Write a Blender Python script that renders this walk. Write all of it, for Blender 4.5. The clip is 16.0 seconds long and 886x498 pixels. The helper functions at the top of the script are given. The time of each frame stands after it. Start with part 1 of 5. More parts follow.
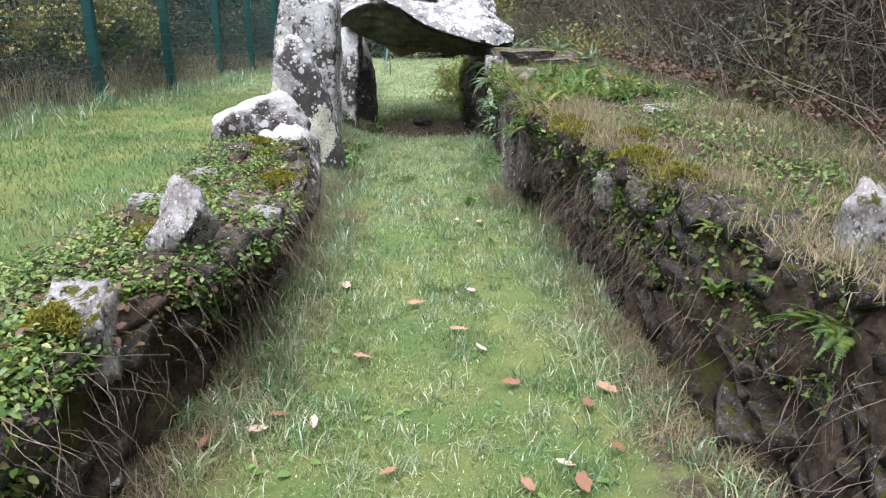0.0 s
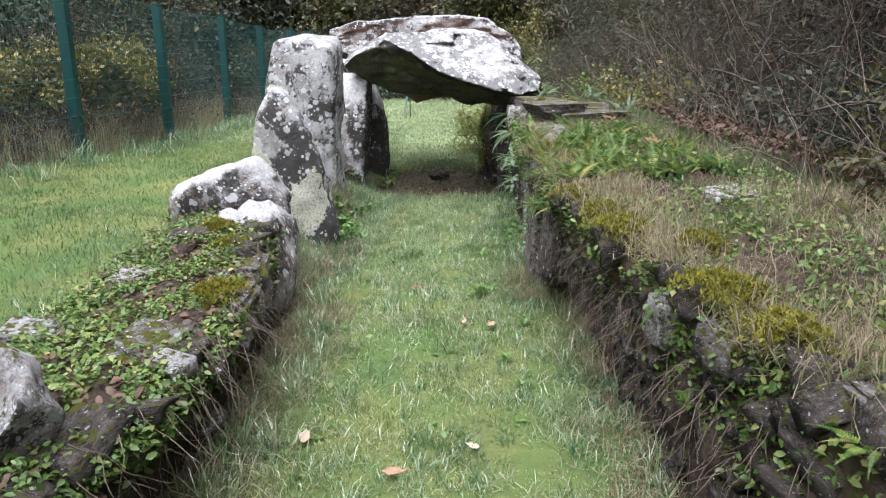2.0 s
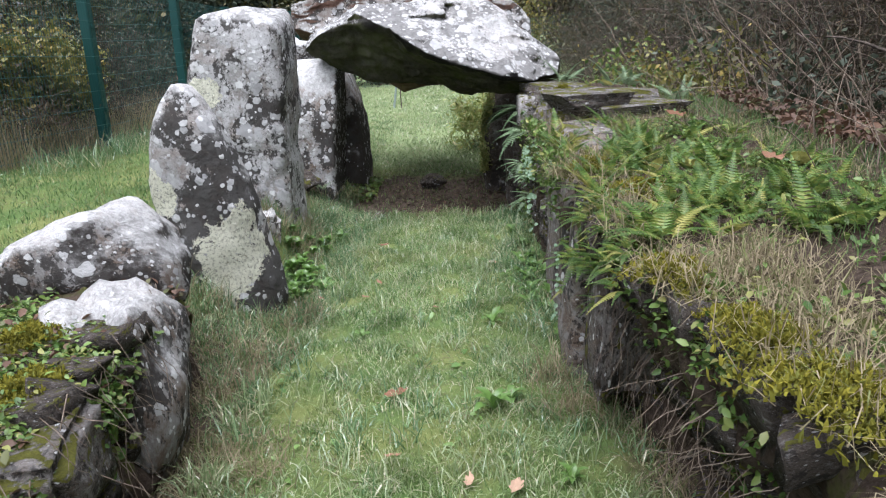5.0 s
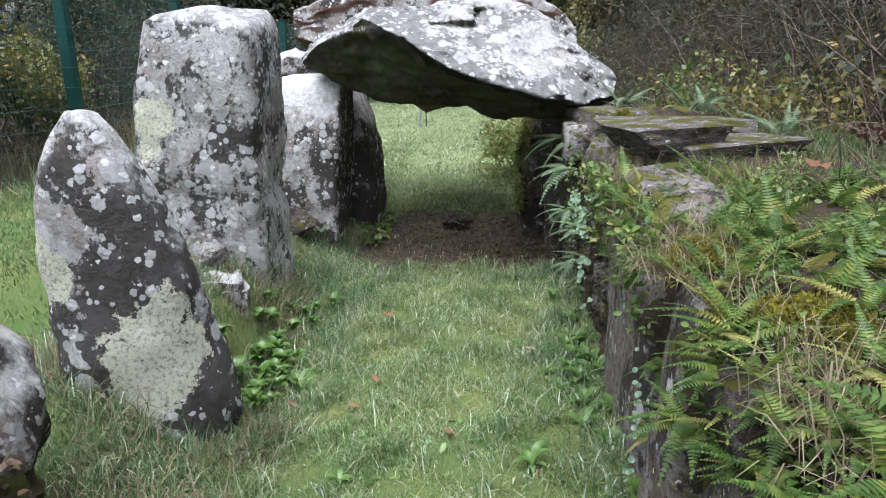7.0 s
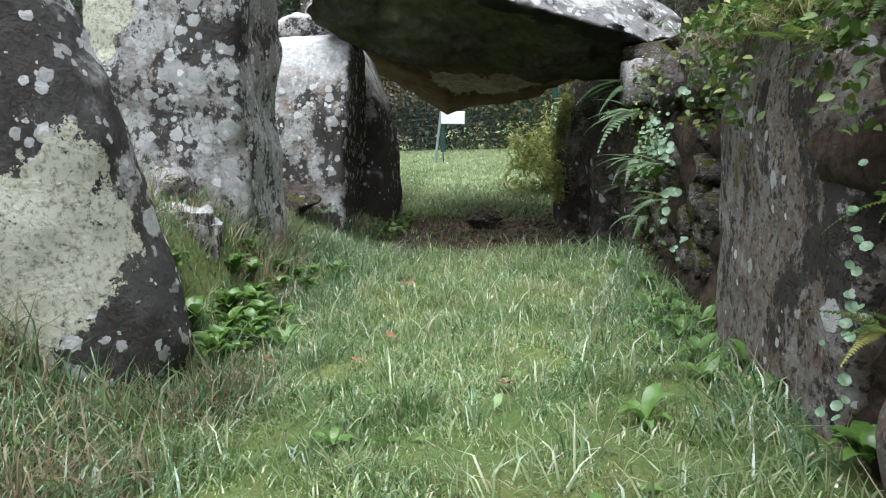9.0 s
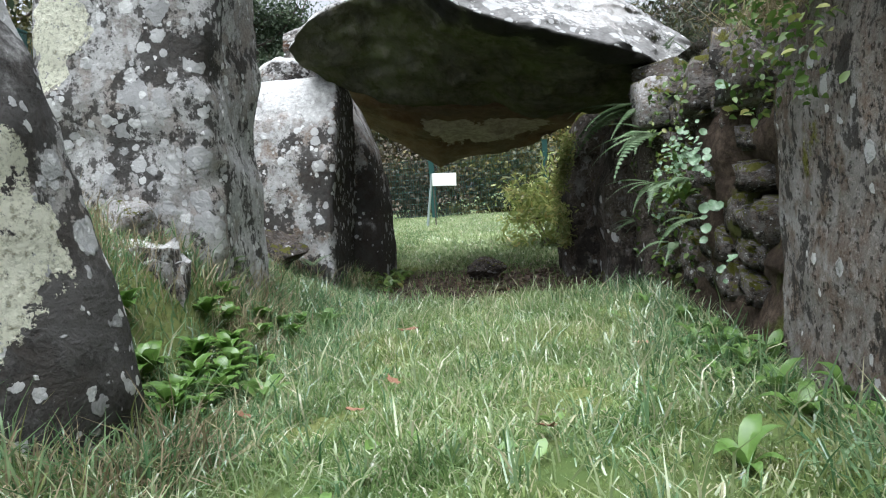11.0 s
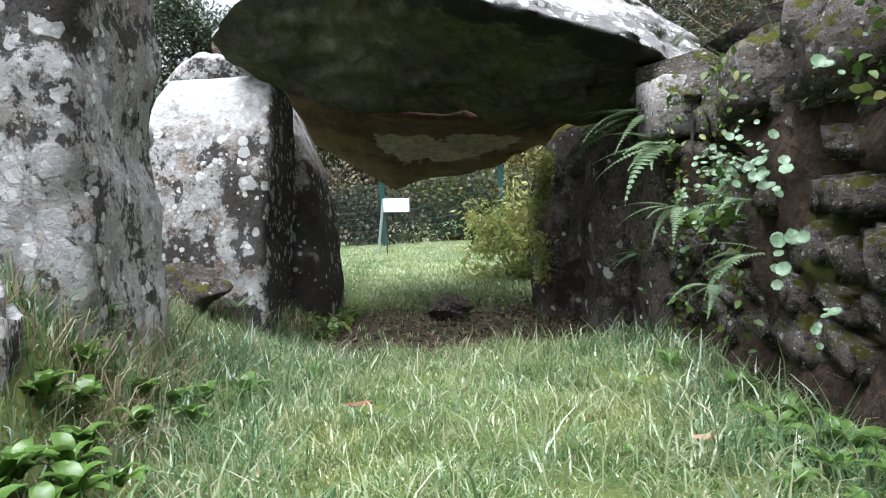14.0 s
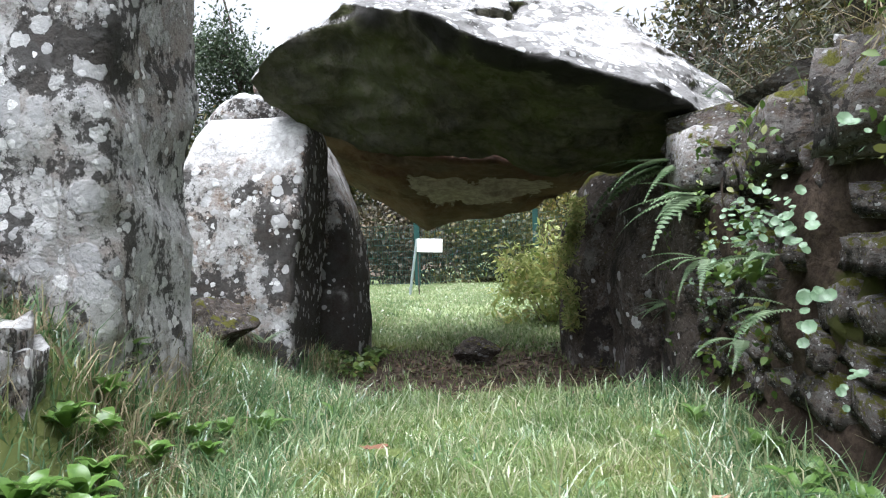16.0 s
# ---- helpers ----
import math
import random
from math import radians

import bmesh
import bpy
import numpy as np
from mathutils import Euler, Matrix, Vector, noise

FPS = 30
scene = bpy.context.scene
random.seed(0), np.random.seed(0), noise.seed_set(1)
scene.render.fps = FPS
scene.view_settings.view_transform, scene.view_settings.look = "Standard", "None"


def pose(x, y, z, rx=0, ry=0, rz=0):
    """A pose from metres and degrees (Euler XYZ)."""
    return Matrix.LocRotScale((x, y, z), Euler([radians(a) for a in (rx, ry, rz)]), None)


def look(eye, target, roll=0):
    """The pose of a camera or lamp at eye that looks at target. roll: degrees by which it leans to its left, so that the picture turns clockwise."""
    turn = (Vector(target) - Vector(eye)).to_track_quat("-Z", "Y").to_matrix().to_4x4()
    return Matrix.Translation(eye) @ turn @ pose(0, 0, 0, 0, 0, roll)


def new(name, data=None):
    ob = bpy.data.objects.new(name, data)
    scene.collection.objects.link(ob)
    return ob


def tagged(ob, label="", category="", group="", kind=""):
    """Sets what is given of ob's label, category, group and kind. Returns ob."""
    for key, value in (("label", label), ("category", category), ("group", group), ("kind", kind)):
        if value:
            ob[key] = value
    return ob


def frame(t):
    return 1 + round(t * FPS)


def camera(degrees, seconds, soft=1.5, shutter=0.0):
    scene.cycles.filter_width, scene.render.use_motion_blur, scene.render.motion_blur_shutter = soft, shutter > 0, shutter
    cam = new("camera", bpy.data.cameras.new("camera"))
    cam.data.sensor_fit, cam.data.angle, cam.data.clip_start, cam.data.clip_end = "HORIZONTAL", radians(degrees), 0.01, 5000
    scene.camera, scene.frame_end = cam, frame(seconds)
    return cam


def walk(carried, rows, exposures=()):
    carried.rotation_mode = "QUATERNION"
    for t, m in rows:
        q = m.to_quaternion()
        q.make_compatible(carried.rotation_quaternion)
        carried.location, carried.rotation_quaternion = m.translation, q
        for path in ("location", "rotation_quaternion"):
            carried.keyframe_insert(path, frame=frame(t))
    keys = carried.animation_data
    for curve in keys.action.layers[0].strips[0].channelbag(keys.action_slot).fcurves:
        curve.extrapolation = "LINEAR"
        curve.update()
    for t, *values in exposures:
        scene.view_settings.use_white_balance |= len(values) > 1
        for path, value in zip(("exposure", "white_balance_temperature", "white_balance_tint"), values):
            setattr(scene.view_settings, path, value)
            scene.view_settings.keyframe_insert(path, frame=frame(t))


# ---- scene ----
cam = camera(62.3, 16.0, 1.15)
METRES, EYE, TILT, LEAN, TURN = 7.5, 1.66, -18.6, 0.0, 0.0
ROWS = [
    (0.0, 0.0, 0.0, 0.0, 0.0, 0.0, 0.0),
    (0.5, -0.0012, 0.0359, 0.0182, -1.18, 1.57, 0.54),
    (1.0, 0.0151, 0.0794, 0.0358, 3.2, 2.25, -1.49),
    (1.5, 0.0249, 0.1123, 0.0492, 5.11, 2.62, -1.27),
    (2.0, 0.0205, 0.1521, 0.0636, 2.22, 2.55, -0.62),
    (2.5, 0.0167, 0.1891, 0.0756, 2.62, 3.02, 0.21),
    (3.0, 0.0316, 0.237, 0.0894, 7.27, 3.38, -1.21),
    (3.5, 0.0305, 0.2828, 0.1014, 5.64, 3.21, -0.46),
    (6.0, 0.0148, 0.4989, 0.1653, 2.27, 0.48, 1.17),
    (6.5, 0.0234, 0.5479, 0.1808, 5.0, 1.49, 0.81),
    (7.0, 0.0169, 0.5815, 0.1879, 4.66, 2.31, -0.21),
    (7.5, -0.0009, 0.6202, 0.1898, 3.69, 0.84, -0.56),
    (8.0, -0.005, 0.6636, 0.1662, 7.14, 1.28, 1.35),
    (8.5, -0.0084, 0.7031, 0.1328, 6.65, 2.25, -0.05),
    (9.0, -0.0093, 0.7231, 0.1104, 5.52, 8.62, -0.4),
    (9.5, -0.008, 0.7326, 0.1043, 7.44, 11.12, -0.41),
    (12.0, -0.0296, 0.817, 0.1054, 3.72, 15.38, 3.35),
    (12.5, -0.0253, 0.8315, 0.1163, 3.27, 13.14, 3.41),
    (13.0, -0.0305, 0.8559, 0.138, 1.48, 15.4, 6.44),
    (13.5, -0.0406, 0.8757, 0.1434, -0.04, 17.72, 3.87),
    (14.0, -0.0369, 0.8848, 0.1341, 1.42, 16.39, 2.72),
    (14.5, -0.037, 0.8866, 0.1334, 5.84, 17.08, 1.5),
    (15.0, -0.0356, 0.8849, 0.1337, 4.09, 16.52, -0.32),
    (15.5, -0.0341, 0.8842, 0.1335, 4.83, 17.68, 0.08),
    (16.0, -0.0319, 0.8833, 0.1353, 3.44, 19.59, 0.13),
]
walk(cam, [(t, pose(0, 0, EYE, TILT, LEAN, TURN) @ pose(METRES * x, METRES * y, METRES * z, 90 + pitch, roll, yaw)) for t, x, y, z, yaw, pitch, roll in ROWS],
     exposures=[(0.0, 2.35, 5850, 16), (3.5, 2.2, 5850, 15), (7.0, 2.15, 5750, 14), (8.0, 2.15, 5800, 11), (9.5, 2.2, 5850, 9), (12.0, 2.4, 5850, 9), (14.0, 2.6, 5850, 11), (16.0, 2.65, 5850, 12)])

# ---- light: an overcast sky with a broad, weak sun ----
world = bpy.data.worlds.new("overcast")
scene.world = world
world.use_nodes = True
wn, wl = world.node_tree.nodes, world.node_tree.links
sky = wn.new("ShaderNodeTexSky")
sky.sky_type = 'NISHITA'
sky.sun_disc = False
sky.sun_elevation, sky.sun_rotation = radians(74), radians(200)
sky.air_density, sky.dust_density, sky.ozone_density = 1.0, 4.0, 1.0
grey = wn.new("ShaderNodeHueSaturation")
grey.inputs["Saturation"].default_value = 0.06
wl.new(sky.outputs["Color"], grey.inputs["Color"])
wl.new(grey.outputs["Color"], wn["Background"].inputs["Color"])
wn["Background"].inputs["Strength"].default_value = 0.05
sun = new("sun", bpy.data.lights.new("sun", "SUN"))
sun.data.energy, sun.data.angle, sun.data.color = 1.5, radians(70), (1.0, 0.97, 0.92)
sun.matrix_world = look((-1.0, 0.6, 9), (0, 3, 0))

rng = np.random.default_rng(7)
R = random.Random(11)


# ---- materials ----
class Mat:
    """A small builder of node materials."""

    def __init__(self, name, rough=0.8, spec=0.3):
        self.m = bpy.data.materials.new(name)
        self.m.use_nodes = True
        self.n, self.l = self.m.node_tree.nodes, self.m.node_tree.links
        self.b = self.n["Principled BSDF"]
        self.b.inputs["Roughness"].default_value = rough
        self.b.inputs["Specular IOR Level"].default_value = spec
        self.co = self.n.new("ShaderNodeTexCoord").outputs["Object"]

    def put(self, socket, v):
        if isinstance(v, bpy.types.NodeSocket):
            self.l.new(v, socket)
        elif isinstance(v, (int, float)):
            socket.default_value = v
        else:
            socket.default_value = (*v, 1.0) if len(v) == 3 and len(socket.default_value) == 4 else v

    def noise(self, scale, detail=5, rough=0.6, distort=0.0, at=None):
        k = self.n.new("ShaderNodeTexNoise")
        self.l.new(self.co if at is None else at, k.inputs["Vector"])
        k.inputs["Scale"].default_value, k.inputs["Detail"].default_value = scale, detail
        k.inputs["Roughness"].default_value, k.inputs["Distortion"].default_value = rough, distort
        return k.outputs["Fac"]

    def step(self, x, lo, hi, a=0.0, b=1.0):
        k = self.n.new("ShaderNodeMapRange")
        k.interpolation_type = 'SMOOTHSTEP'
        self.put(k.inputs[0], x)
        for i, v in enumerate((lo, hi, a, b)):
            k.inputs[i + 1].default_value = v
        return k.outputs[0]

    def calc(self, op, a, b=0.0, c=0.0):
        k = self.n.new("ShaderNodeMath")
        k.operation = op
        self.put(k.inputs[0], a), self.put(k.inputs[1], b), self.put(k.inputs[2], c)
        return k.outputs[0]

    def mix(self, f, a, b):
        k = self.n.new("ShaderNodeMix")
        k.data_type = 'RGBA'
        self.put(k.inputs[0], f), self.put(k.inputs[6], a), self.put(k.inputs[7], b)
        return k.outputs[2]

    def ramp(self, f, *stops):
        k = self.n.new("ShaderNodeValToRGB")
        e = k.color_ramp.elements
        while len(e) < len(stops):
            e.new(0.5)
        for el, (p, c) in zip(e, stops):
            el.position, el.color = p, (*c, 1)
        self.put(k.inputs[0], f)
        return k.outputs[0]

    def island(self):
        return self.n.new("ShaderNodeNewGeometry").outputs["Random Per Island"]

    def chance(self):
        return self.n.new("ShaderNodeObjectInfo").outputs["Random"]

    def place(self):
        k = self.n.new("ShaderNodeSeparateXYZ")
        self.l.new(self.co, k.inputs[0])
        return k.outputs

    def up(self):
        k = self.n.new("ShaderNodeSeparateXYZ")
        self.l.new(self.n.new("ShaderNodeNewGeometry").outputs["Normal"], k.inputs[0])
        return k.outputs[2]

    def blob(self, c, r, ragged=0.55, scale=11):
        """1 inside a ragged patch round the point c."""
        d = self.n.new("ShaderNodeVectorMath")
        d.operation = 'DISTANCE'
        self.l.new(self.co, d.inputs[0])
        d.inputs[1].default_value = c
        e = self.calc('MULTIPLY_ADD', self.noise(scale, 7, 0.7), ragged * r * 4, -ragged * r * 2)
        return self.step(self.calc('ADD', d.outputs["Value"], e), r * 0.96, r, 1.0, 0.0)

    def near(self, c, r):
        """1 at the point c, falling to 0 at the distance r."""
        d = self.n.new("ShaderNodeVectorMath")
        d.operation = 'DISTANCE'
        self.l.new(self.co, d.inputs[0])
        d.inputs[1].default_value = c
        return self.step(d.outputs["Value"], r * 0.55, r * 1.15, 1.0, 0.0)

    def stretch(self, z):
        k = self.n.new("ShaderNodeVectorMath")
        k.operation = 'MULTIPLY'
        self.l.new(self.co, k.inputs[0])
        k.inputs[1].default_value = (1, 1, z)
        return k.outputs[0]

    def rosettes(self, scale, share):
        """Round growths of many sizes, one in each cell for that share of the cells; a mask and a number for each."""
        add = self.n.new("ShaderNodeVectorMath")
        add.operation = 'MULTIPLY_ADD'
        w = self.n.new("ShaderNodeTexNoise")
        self.l.new(self.co, w.inputs["Vector"])
        w.inputs["Scale"].default_value, w.inputs["Detail"].default_value = scale * 2.2, 6
        self.l.new(w.outputs["Color"], add.inputs[0])
        add.inputs[1].default_value = (0.55 / scale,) * 3
        self.l.new(self.co, add.inputs[2])
        v = self.n.new("ShaderNodeTexVoronoi")
        self.l.new(add.outputs[0], v.inputs["Vector"])
        v.inputs["Scale"].default_value = scale
        k = self.n.new("ShaderNodeSeparateColor")
        self.l.new(v.outputs["Color"], k.inputs[0])
        r = self.calc('MULTIPLY_ADD', k.outputs[0], 0.62 / max(share, 0.01), 0.62 - 0.62 / max(share, 0.01))
        return self.step(self.calc('SUBTRACT', r, v.outputs["Distance"]), 0.0, 0.05), k.outputs[1]

    def done(self, colour, height=None, strength=0.5, distance=0.01, rough=None):
        self.put(self.b.inputs["Base Color"], colour)
        if rough is not None:
            self.put(self.b.inputs["Roughness"], rough)
        if height is not None:
            k = self.n.new("ShaderNodeBump")
            k.inputs["Strength"].default_value, k.inputs["Distance"].default_value = strength, distance
            self.l.new(height, k.inputs["Height"])
            self.l.new(k.outputs[0], self.b.inputs["Normal"])
        return self.m


def granite(name, lichen=0.5, dark=0.5, patch=(), moss=0.0, brown=0.3, film_shade=None, stain_shade=(), bare=(), pale_up=0.0, clean=(), speckle=False):
    """Weathered granite: grey crusts, black growth, round pale lichens. patch, bare and clean are lists of (place,
    radius):
    cream crust, pale stone painted as lit, stone free of black; a like list sets black growth and painted shade. Level
    faces are pale by a given share."""
    m = Mat(name, 0.9, 0.2)
    big, mid, fine = m.noise(2.2, 6), m.noise(11, 7, 0.65), m.noise(90, 6, 0.7)
    c = m.mix(m.step(big, 0.35, 0.65), (0.34, 0.335, 0.33), (0.22, 0.205, 0.19))
    c = m.mix(m.calc('MULTIPLY', m.step(mid, 0.4, 0.62), min(brown, 1.0)), c, (0.15, 0.105, 0.075))
    if brown > 1:
        c = m.mix(m.calc('MULTIPLY', m.step(m.noise(6, 7, 0.7), 0.25, 0.5), brown - 1), c, (0.05, 0.037, 0.028))
    c = m.mix(m.calc('MULTIPLY', m.step(fine, 0.35, 0.7), 0.5 if brown <= 1 else 0.14), c, (0.42, 0.40, 0.385))
    # soft grey crusts, then small black specks
    crust = m.calc('MULTIPLY', m.step(m.calc('ADD', m.noise(7, 9, 0.72, 0.3), m.calc('MULTIPLY_ADD', m.noise(2.6, 4, 0.6), 0.5, -0.25)), 0.58 - 0.16 * lichen, 0.66 - 0.16 * lichen), min(1.0, 0.3 + lichen))
    c = m.mix(m.calc('MULTIPLY', crust, 0.7), c, m.mix(m.step(m.noise(34, 6, 0.7), 0.35, 0.65), (0.36, 0.36, 0.355), (0.50, 0.50, 0.50)))
    c = m.mix(m.calc('MULTIPLY', m.step(m.noise(58, 6, 0.75), 0.55, 0.62), 0.65 if brown <= 1 else 0.3), c, (0.085, 0.08, 0.075))
    if speckle:
        c = m.mix(m.calc('MULTIPLY', m.step(m.noise(48, 7, 0.8), 0.56, 0.61), 0.55), c, (0.34, 0.31, 0.285))
        pits = m.step(m.noise(40, 4, 0.6), 0.57, 0.64)
        c = m.mix(m.calc('MULTIPLY', pits, 0.75), c, (0.03, 0.024, 0.02))
    blk = m.calc('ADD', m.noise(8.5, 10, 0.76, 0.0, m.stretch(0.7)), m.calc('ADD', m.calc('MULTIPLY', m.noise(31, 6, 0.7), 0.35), m.calc('MULTIPLY_ADD', m.noise(2.3, 4, 0.6, 0.8), 0.8, -0.4)))
    rim = 0.0
    # Black growth, and on the chamber stones painted shade of the passage side.
    for p, r in stain_shade:
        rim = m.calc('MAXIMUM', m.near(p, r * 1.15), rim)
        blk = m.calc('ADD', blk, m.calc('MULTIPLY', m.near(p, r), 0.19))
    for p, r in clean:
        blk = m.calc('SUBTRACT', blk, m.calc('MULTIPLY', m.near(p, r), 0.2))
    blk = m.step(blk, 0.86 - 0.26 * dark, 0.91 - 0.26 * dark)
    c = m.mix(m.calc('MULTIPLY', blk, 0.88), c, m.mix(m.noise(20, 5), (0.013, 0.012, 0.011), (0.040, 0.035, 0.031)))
    h = m.calc('ADD', m.calc('MULTIPLY', mid, 0.8), m.calc('ADD', m.calc('MULTIPLY', fine, 0.35), m.calc('MULTIPLY', crust, 0.2)))
    if speckle:
        h = m.calc('SUBTRACT', h, m.calc('MULTIPLY', pits, 0.7))
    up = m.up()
    above = m.step(up, -0.15, 0.15) if film_shade else 1.0
    for scale, share, lo, hi in ((9, 0.42, 0.34, 0.52), (19, 0.5, 0.32, 0.66), (34, 0.4, 0.40, 0.72)):
        k, tint = m.rosettes(scale, share * lichen)
        k = m.calc('MULTIPLY', k, above)
        c = m.mix(m.calc('MULTIPLY', k, 0.85), c, m.mix(tint, (lo, lo, lo * 1.01), (hi, hi, hi * 0.99)))
        h = m.calc('ADD', h, m.calc('MULTIPLY', k, 0.15))
    # Upward faces are mixed towards a paler grey, broken up by noise.
    if pale_up:
        k = m.calc('MULTIPLY', m.step(m.calc('ADD', up, m.calc('MULTIPLY_ADD', m.noise(5, 8, 0.75), 1.2, -0.6)), 0.30, 0.62), pale_up)
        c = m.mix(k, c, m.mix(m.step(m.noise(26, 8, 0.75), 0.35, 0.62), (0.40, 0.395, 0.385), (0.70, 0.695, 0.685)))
    # Downward faces: stain film with the underside's shade mixed into its dark colours.
    if film_shade:
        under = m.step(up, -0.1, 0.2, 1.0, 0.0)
        film = m.mix(m.step(m.noise(3.2, 6, 0.6), 0.38, 0.62), film_shade[0], film_shade[1])
        film = m.mix(m.calc('MULTIPLY', m.step(m.noise(14, 7, 0.7), 0.45, 0.62), 0.6), film, film_shade[2])
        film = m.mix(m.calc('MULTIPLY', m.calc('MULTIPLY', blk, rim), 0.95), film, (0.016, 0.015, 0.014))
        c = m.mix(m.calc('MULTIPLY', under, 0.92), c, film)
    # Pale blobs: stone shown as lit, the light put into the colour.
    for p, r in bare:
        b = m.blob(p, r, 0.5, 6)
        c = m.mix(m.calc('MULTIPLY', b, 0.9), c, m.mix(m.step(m.noise(17, 8, 0.75), 0.4, 0.62), (0.40, 0.32, 0.31), (0.64, 0.56, 0.55)))
    for p, r in patch:
        b = m.blob(p, r, 0.5, 15)
        b = m.calc('MULTIPLY', b, m.step(m.noise(30, 9, 0.82), 0.38, 0.42))
        c = m.mix(b, c, m.mix(m.step(m.noise(62, 6, 0.75), 0.36, 0.52), (0.40, 0.39, 0.27), (0.90, 0.89, 0.73)))
        h = m.calc('ADD', h, m.calc('MULTIPLY', m.calc('MULTIPLY', b, m.noise(48, 6, 0.8)), 2.2))
    if moss:
        k = m.step(m.calc('ADD', m.noise(4.5, 7, 0.65), m.calc('MULTIPLY', up, 0.12)), 0.66 - 0.2 * moss, 0.72 - 0.2 * moss)
        c = m.mix(k, c, m.mix(m.noise(60, 5), (0.035, 0.045, 0.010), (0.20, 0.19, 0.03)))
        h = m.calc('ADD', h, m.calc('MULTIPLY', m.calc('MULTIPLY', k, m.noise(140, 4)), 0.8))
    return m.done(c, h, 0.9, 0.03)


def leafy(name, a, b, c2=None, rough=0.5, through_light=0.25, spec=0.4, drift=0.0):
    """Leaf tissue that lets some light through; each leaf has its own tint between a and b."""
    m = Mat(name, rough, spec)
    r = m.island()
    stops = [(0.0, a), (0.75, b)] + ([(0.93, c2)] if c2 else [])
    col = m.ramp(r, *stops)
    col = m.mix(m.calc('MULTIPLY', m.step(m.noise(1.9, 5), 0.42, 0.68), 0.6), col, tuple(x * 0.8 for x in a))
    col = m.mix(m.calc('MULTIPLY', m.step(m.noise(1.1, 6), 0.5, 0.7), drift), col, (0.30, 0.27, 0.09))
    m.put(m.b.inputs["Base Color"], col)
    tr = m.n.new("ShaderNodeBsdfTranslucent")
    m.l.new(col, tr.inputs[0])
    mx = m.n.new("ShaderNodeMixShader")
    mx.inputs[0].default_value = through_light
    m.l.new(m.b.outputs[0], mx.inputs[1])
    m.l.new(tr.outputs[0], mx.inputs[2])
    m.l.new(mx.outputs[0], m.n["Material Output"].inputs[0])
    return m.m


M_GRANITE = granite("granite_lichen", 0.42, 0.85, pale_up=0.6, brown=1.35)
M_S1 = granite("granite_cream_crust", 0.9, 0.84, [((-1.20, 7.04, 0.44), 0.20), ((-1.09, 7.04, 0.62), 0.13), ((-1.02, 7.1, 0.48), 0.14), ((-1.26, 7.04, 0.30), 0.13), ((-1.58, 7.04, 0.76), 0.11), ((-1.62, 7.06, 0.88), 0.07)], brown=0.6, pale_up=0.6,
               stain_shade=[((-1.45, 7.05, 0.25), 0.5), ((-1.15, 7.05, 0.15), 0.4), ((-1.16, 7.05, 0.82), 0.26)], clean=[((-1.55, 7.05, 0.92), 0.16)])
M_S2 = granite("granite_grey_crust", 0.9, 0.8, [((-1.76, 8.42, 1.20), 0.12), ((-1.27, 8.46, 0.18), 0.07), ((-1.80, 8.42, 1.05), 0.07)], pale_up=0.45, brown=0.5)
# Squat stone: blobs on its passage face paint shadow together with wet brown.
M_S3 = granite("granite_pale", 0.75, 0.8, brown=1.0, pale_up=0.9, clean=[((-1.5, 10.3, 1.2), 0.35)], stain_shade=[((-1.14, 10.65, 0.3), 0.45), ((-1.14, 10.7, 0.9), 0.4), ((-0.98, 11.2, 0.3), 0.5), ((-1.7, 10.25, 0.25), 0.3)])
# Leaning stone: the same shadow and wet brown painted low on its face.
M_S4 = granite("granite_shaded", 0.3, 0.62, brown=1.0, pale_up=0.6, stain_shade=[((-0.98, 11.2, 0.3), 0.55), ((-1.2, 11.05, 0.2), 0.4)])
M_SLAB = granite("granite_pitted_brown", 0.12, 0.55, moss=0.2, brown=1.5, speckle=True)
M_BLOCK = granite("granite_grey_block", 0.15, 0.55, moss=0.38, brown=1.7, pale_up=0.1, speckle=True)
M_SILL = granite("granite_white_top", 0.5, 0.6, brown=0.9, pale_up=1.0)
# Rear capstone: brown film carries shade, pale blobs paint its lit patch.
M_CAP2 = granite("granite_capstone_rear", 0.6, 0.7, brown=0.6, pale_up=0.45, film_shade=((0.17, 0.092, 0.066), (0.10, 0.060, 0.046), (0.21, 0.13, 0.10)), bare=[((-0.45, 12.12, 1.04), 0.27), ((-0.15, 12.05, 1.03), 0.25), ((0.08, 12.0, 1.03), 0.2), ((-0.66, 12.0, 1.15), 0.15)])
# Front capstone: the green film is darkened to hold the underside's shade.
M_CAP = granite("granite_capstone", 0.8, 0.8, film_shade=((0.060, 0.056, 0.044), (0.070, 0.078, 0.028), (0.115, 0.105, 0.075)), pale_up=0.25, clean=[((0.35, 9.95, 1.55), 0.3)],
                stain_shade=[((-0.15, 9.52, 1.34), 0.2), ((0.12, 9.47, 1.24), 0.22), ((0.45, 9.55, 1.16), 0.24), ((-0.4, 9.66, 1.52), 0.16), ((0.72, 9.75, 1.14), 0.2), ((-0.7, 9.9, 1.72), 0.15)])
M_WALL = granite("granite_mossy", 0.05, 0.6, moss=0.16, brown=1.97, speckle=True)
M_WALLPALE = granite("granite_pale_wall", 0.5, 0.5, moss=0.2, brown=0.9, pale_up=0.3)


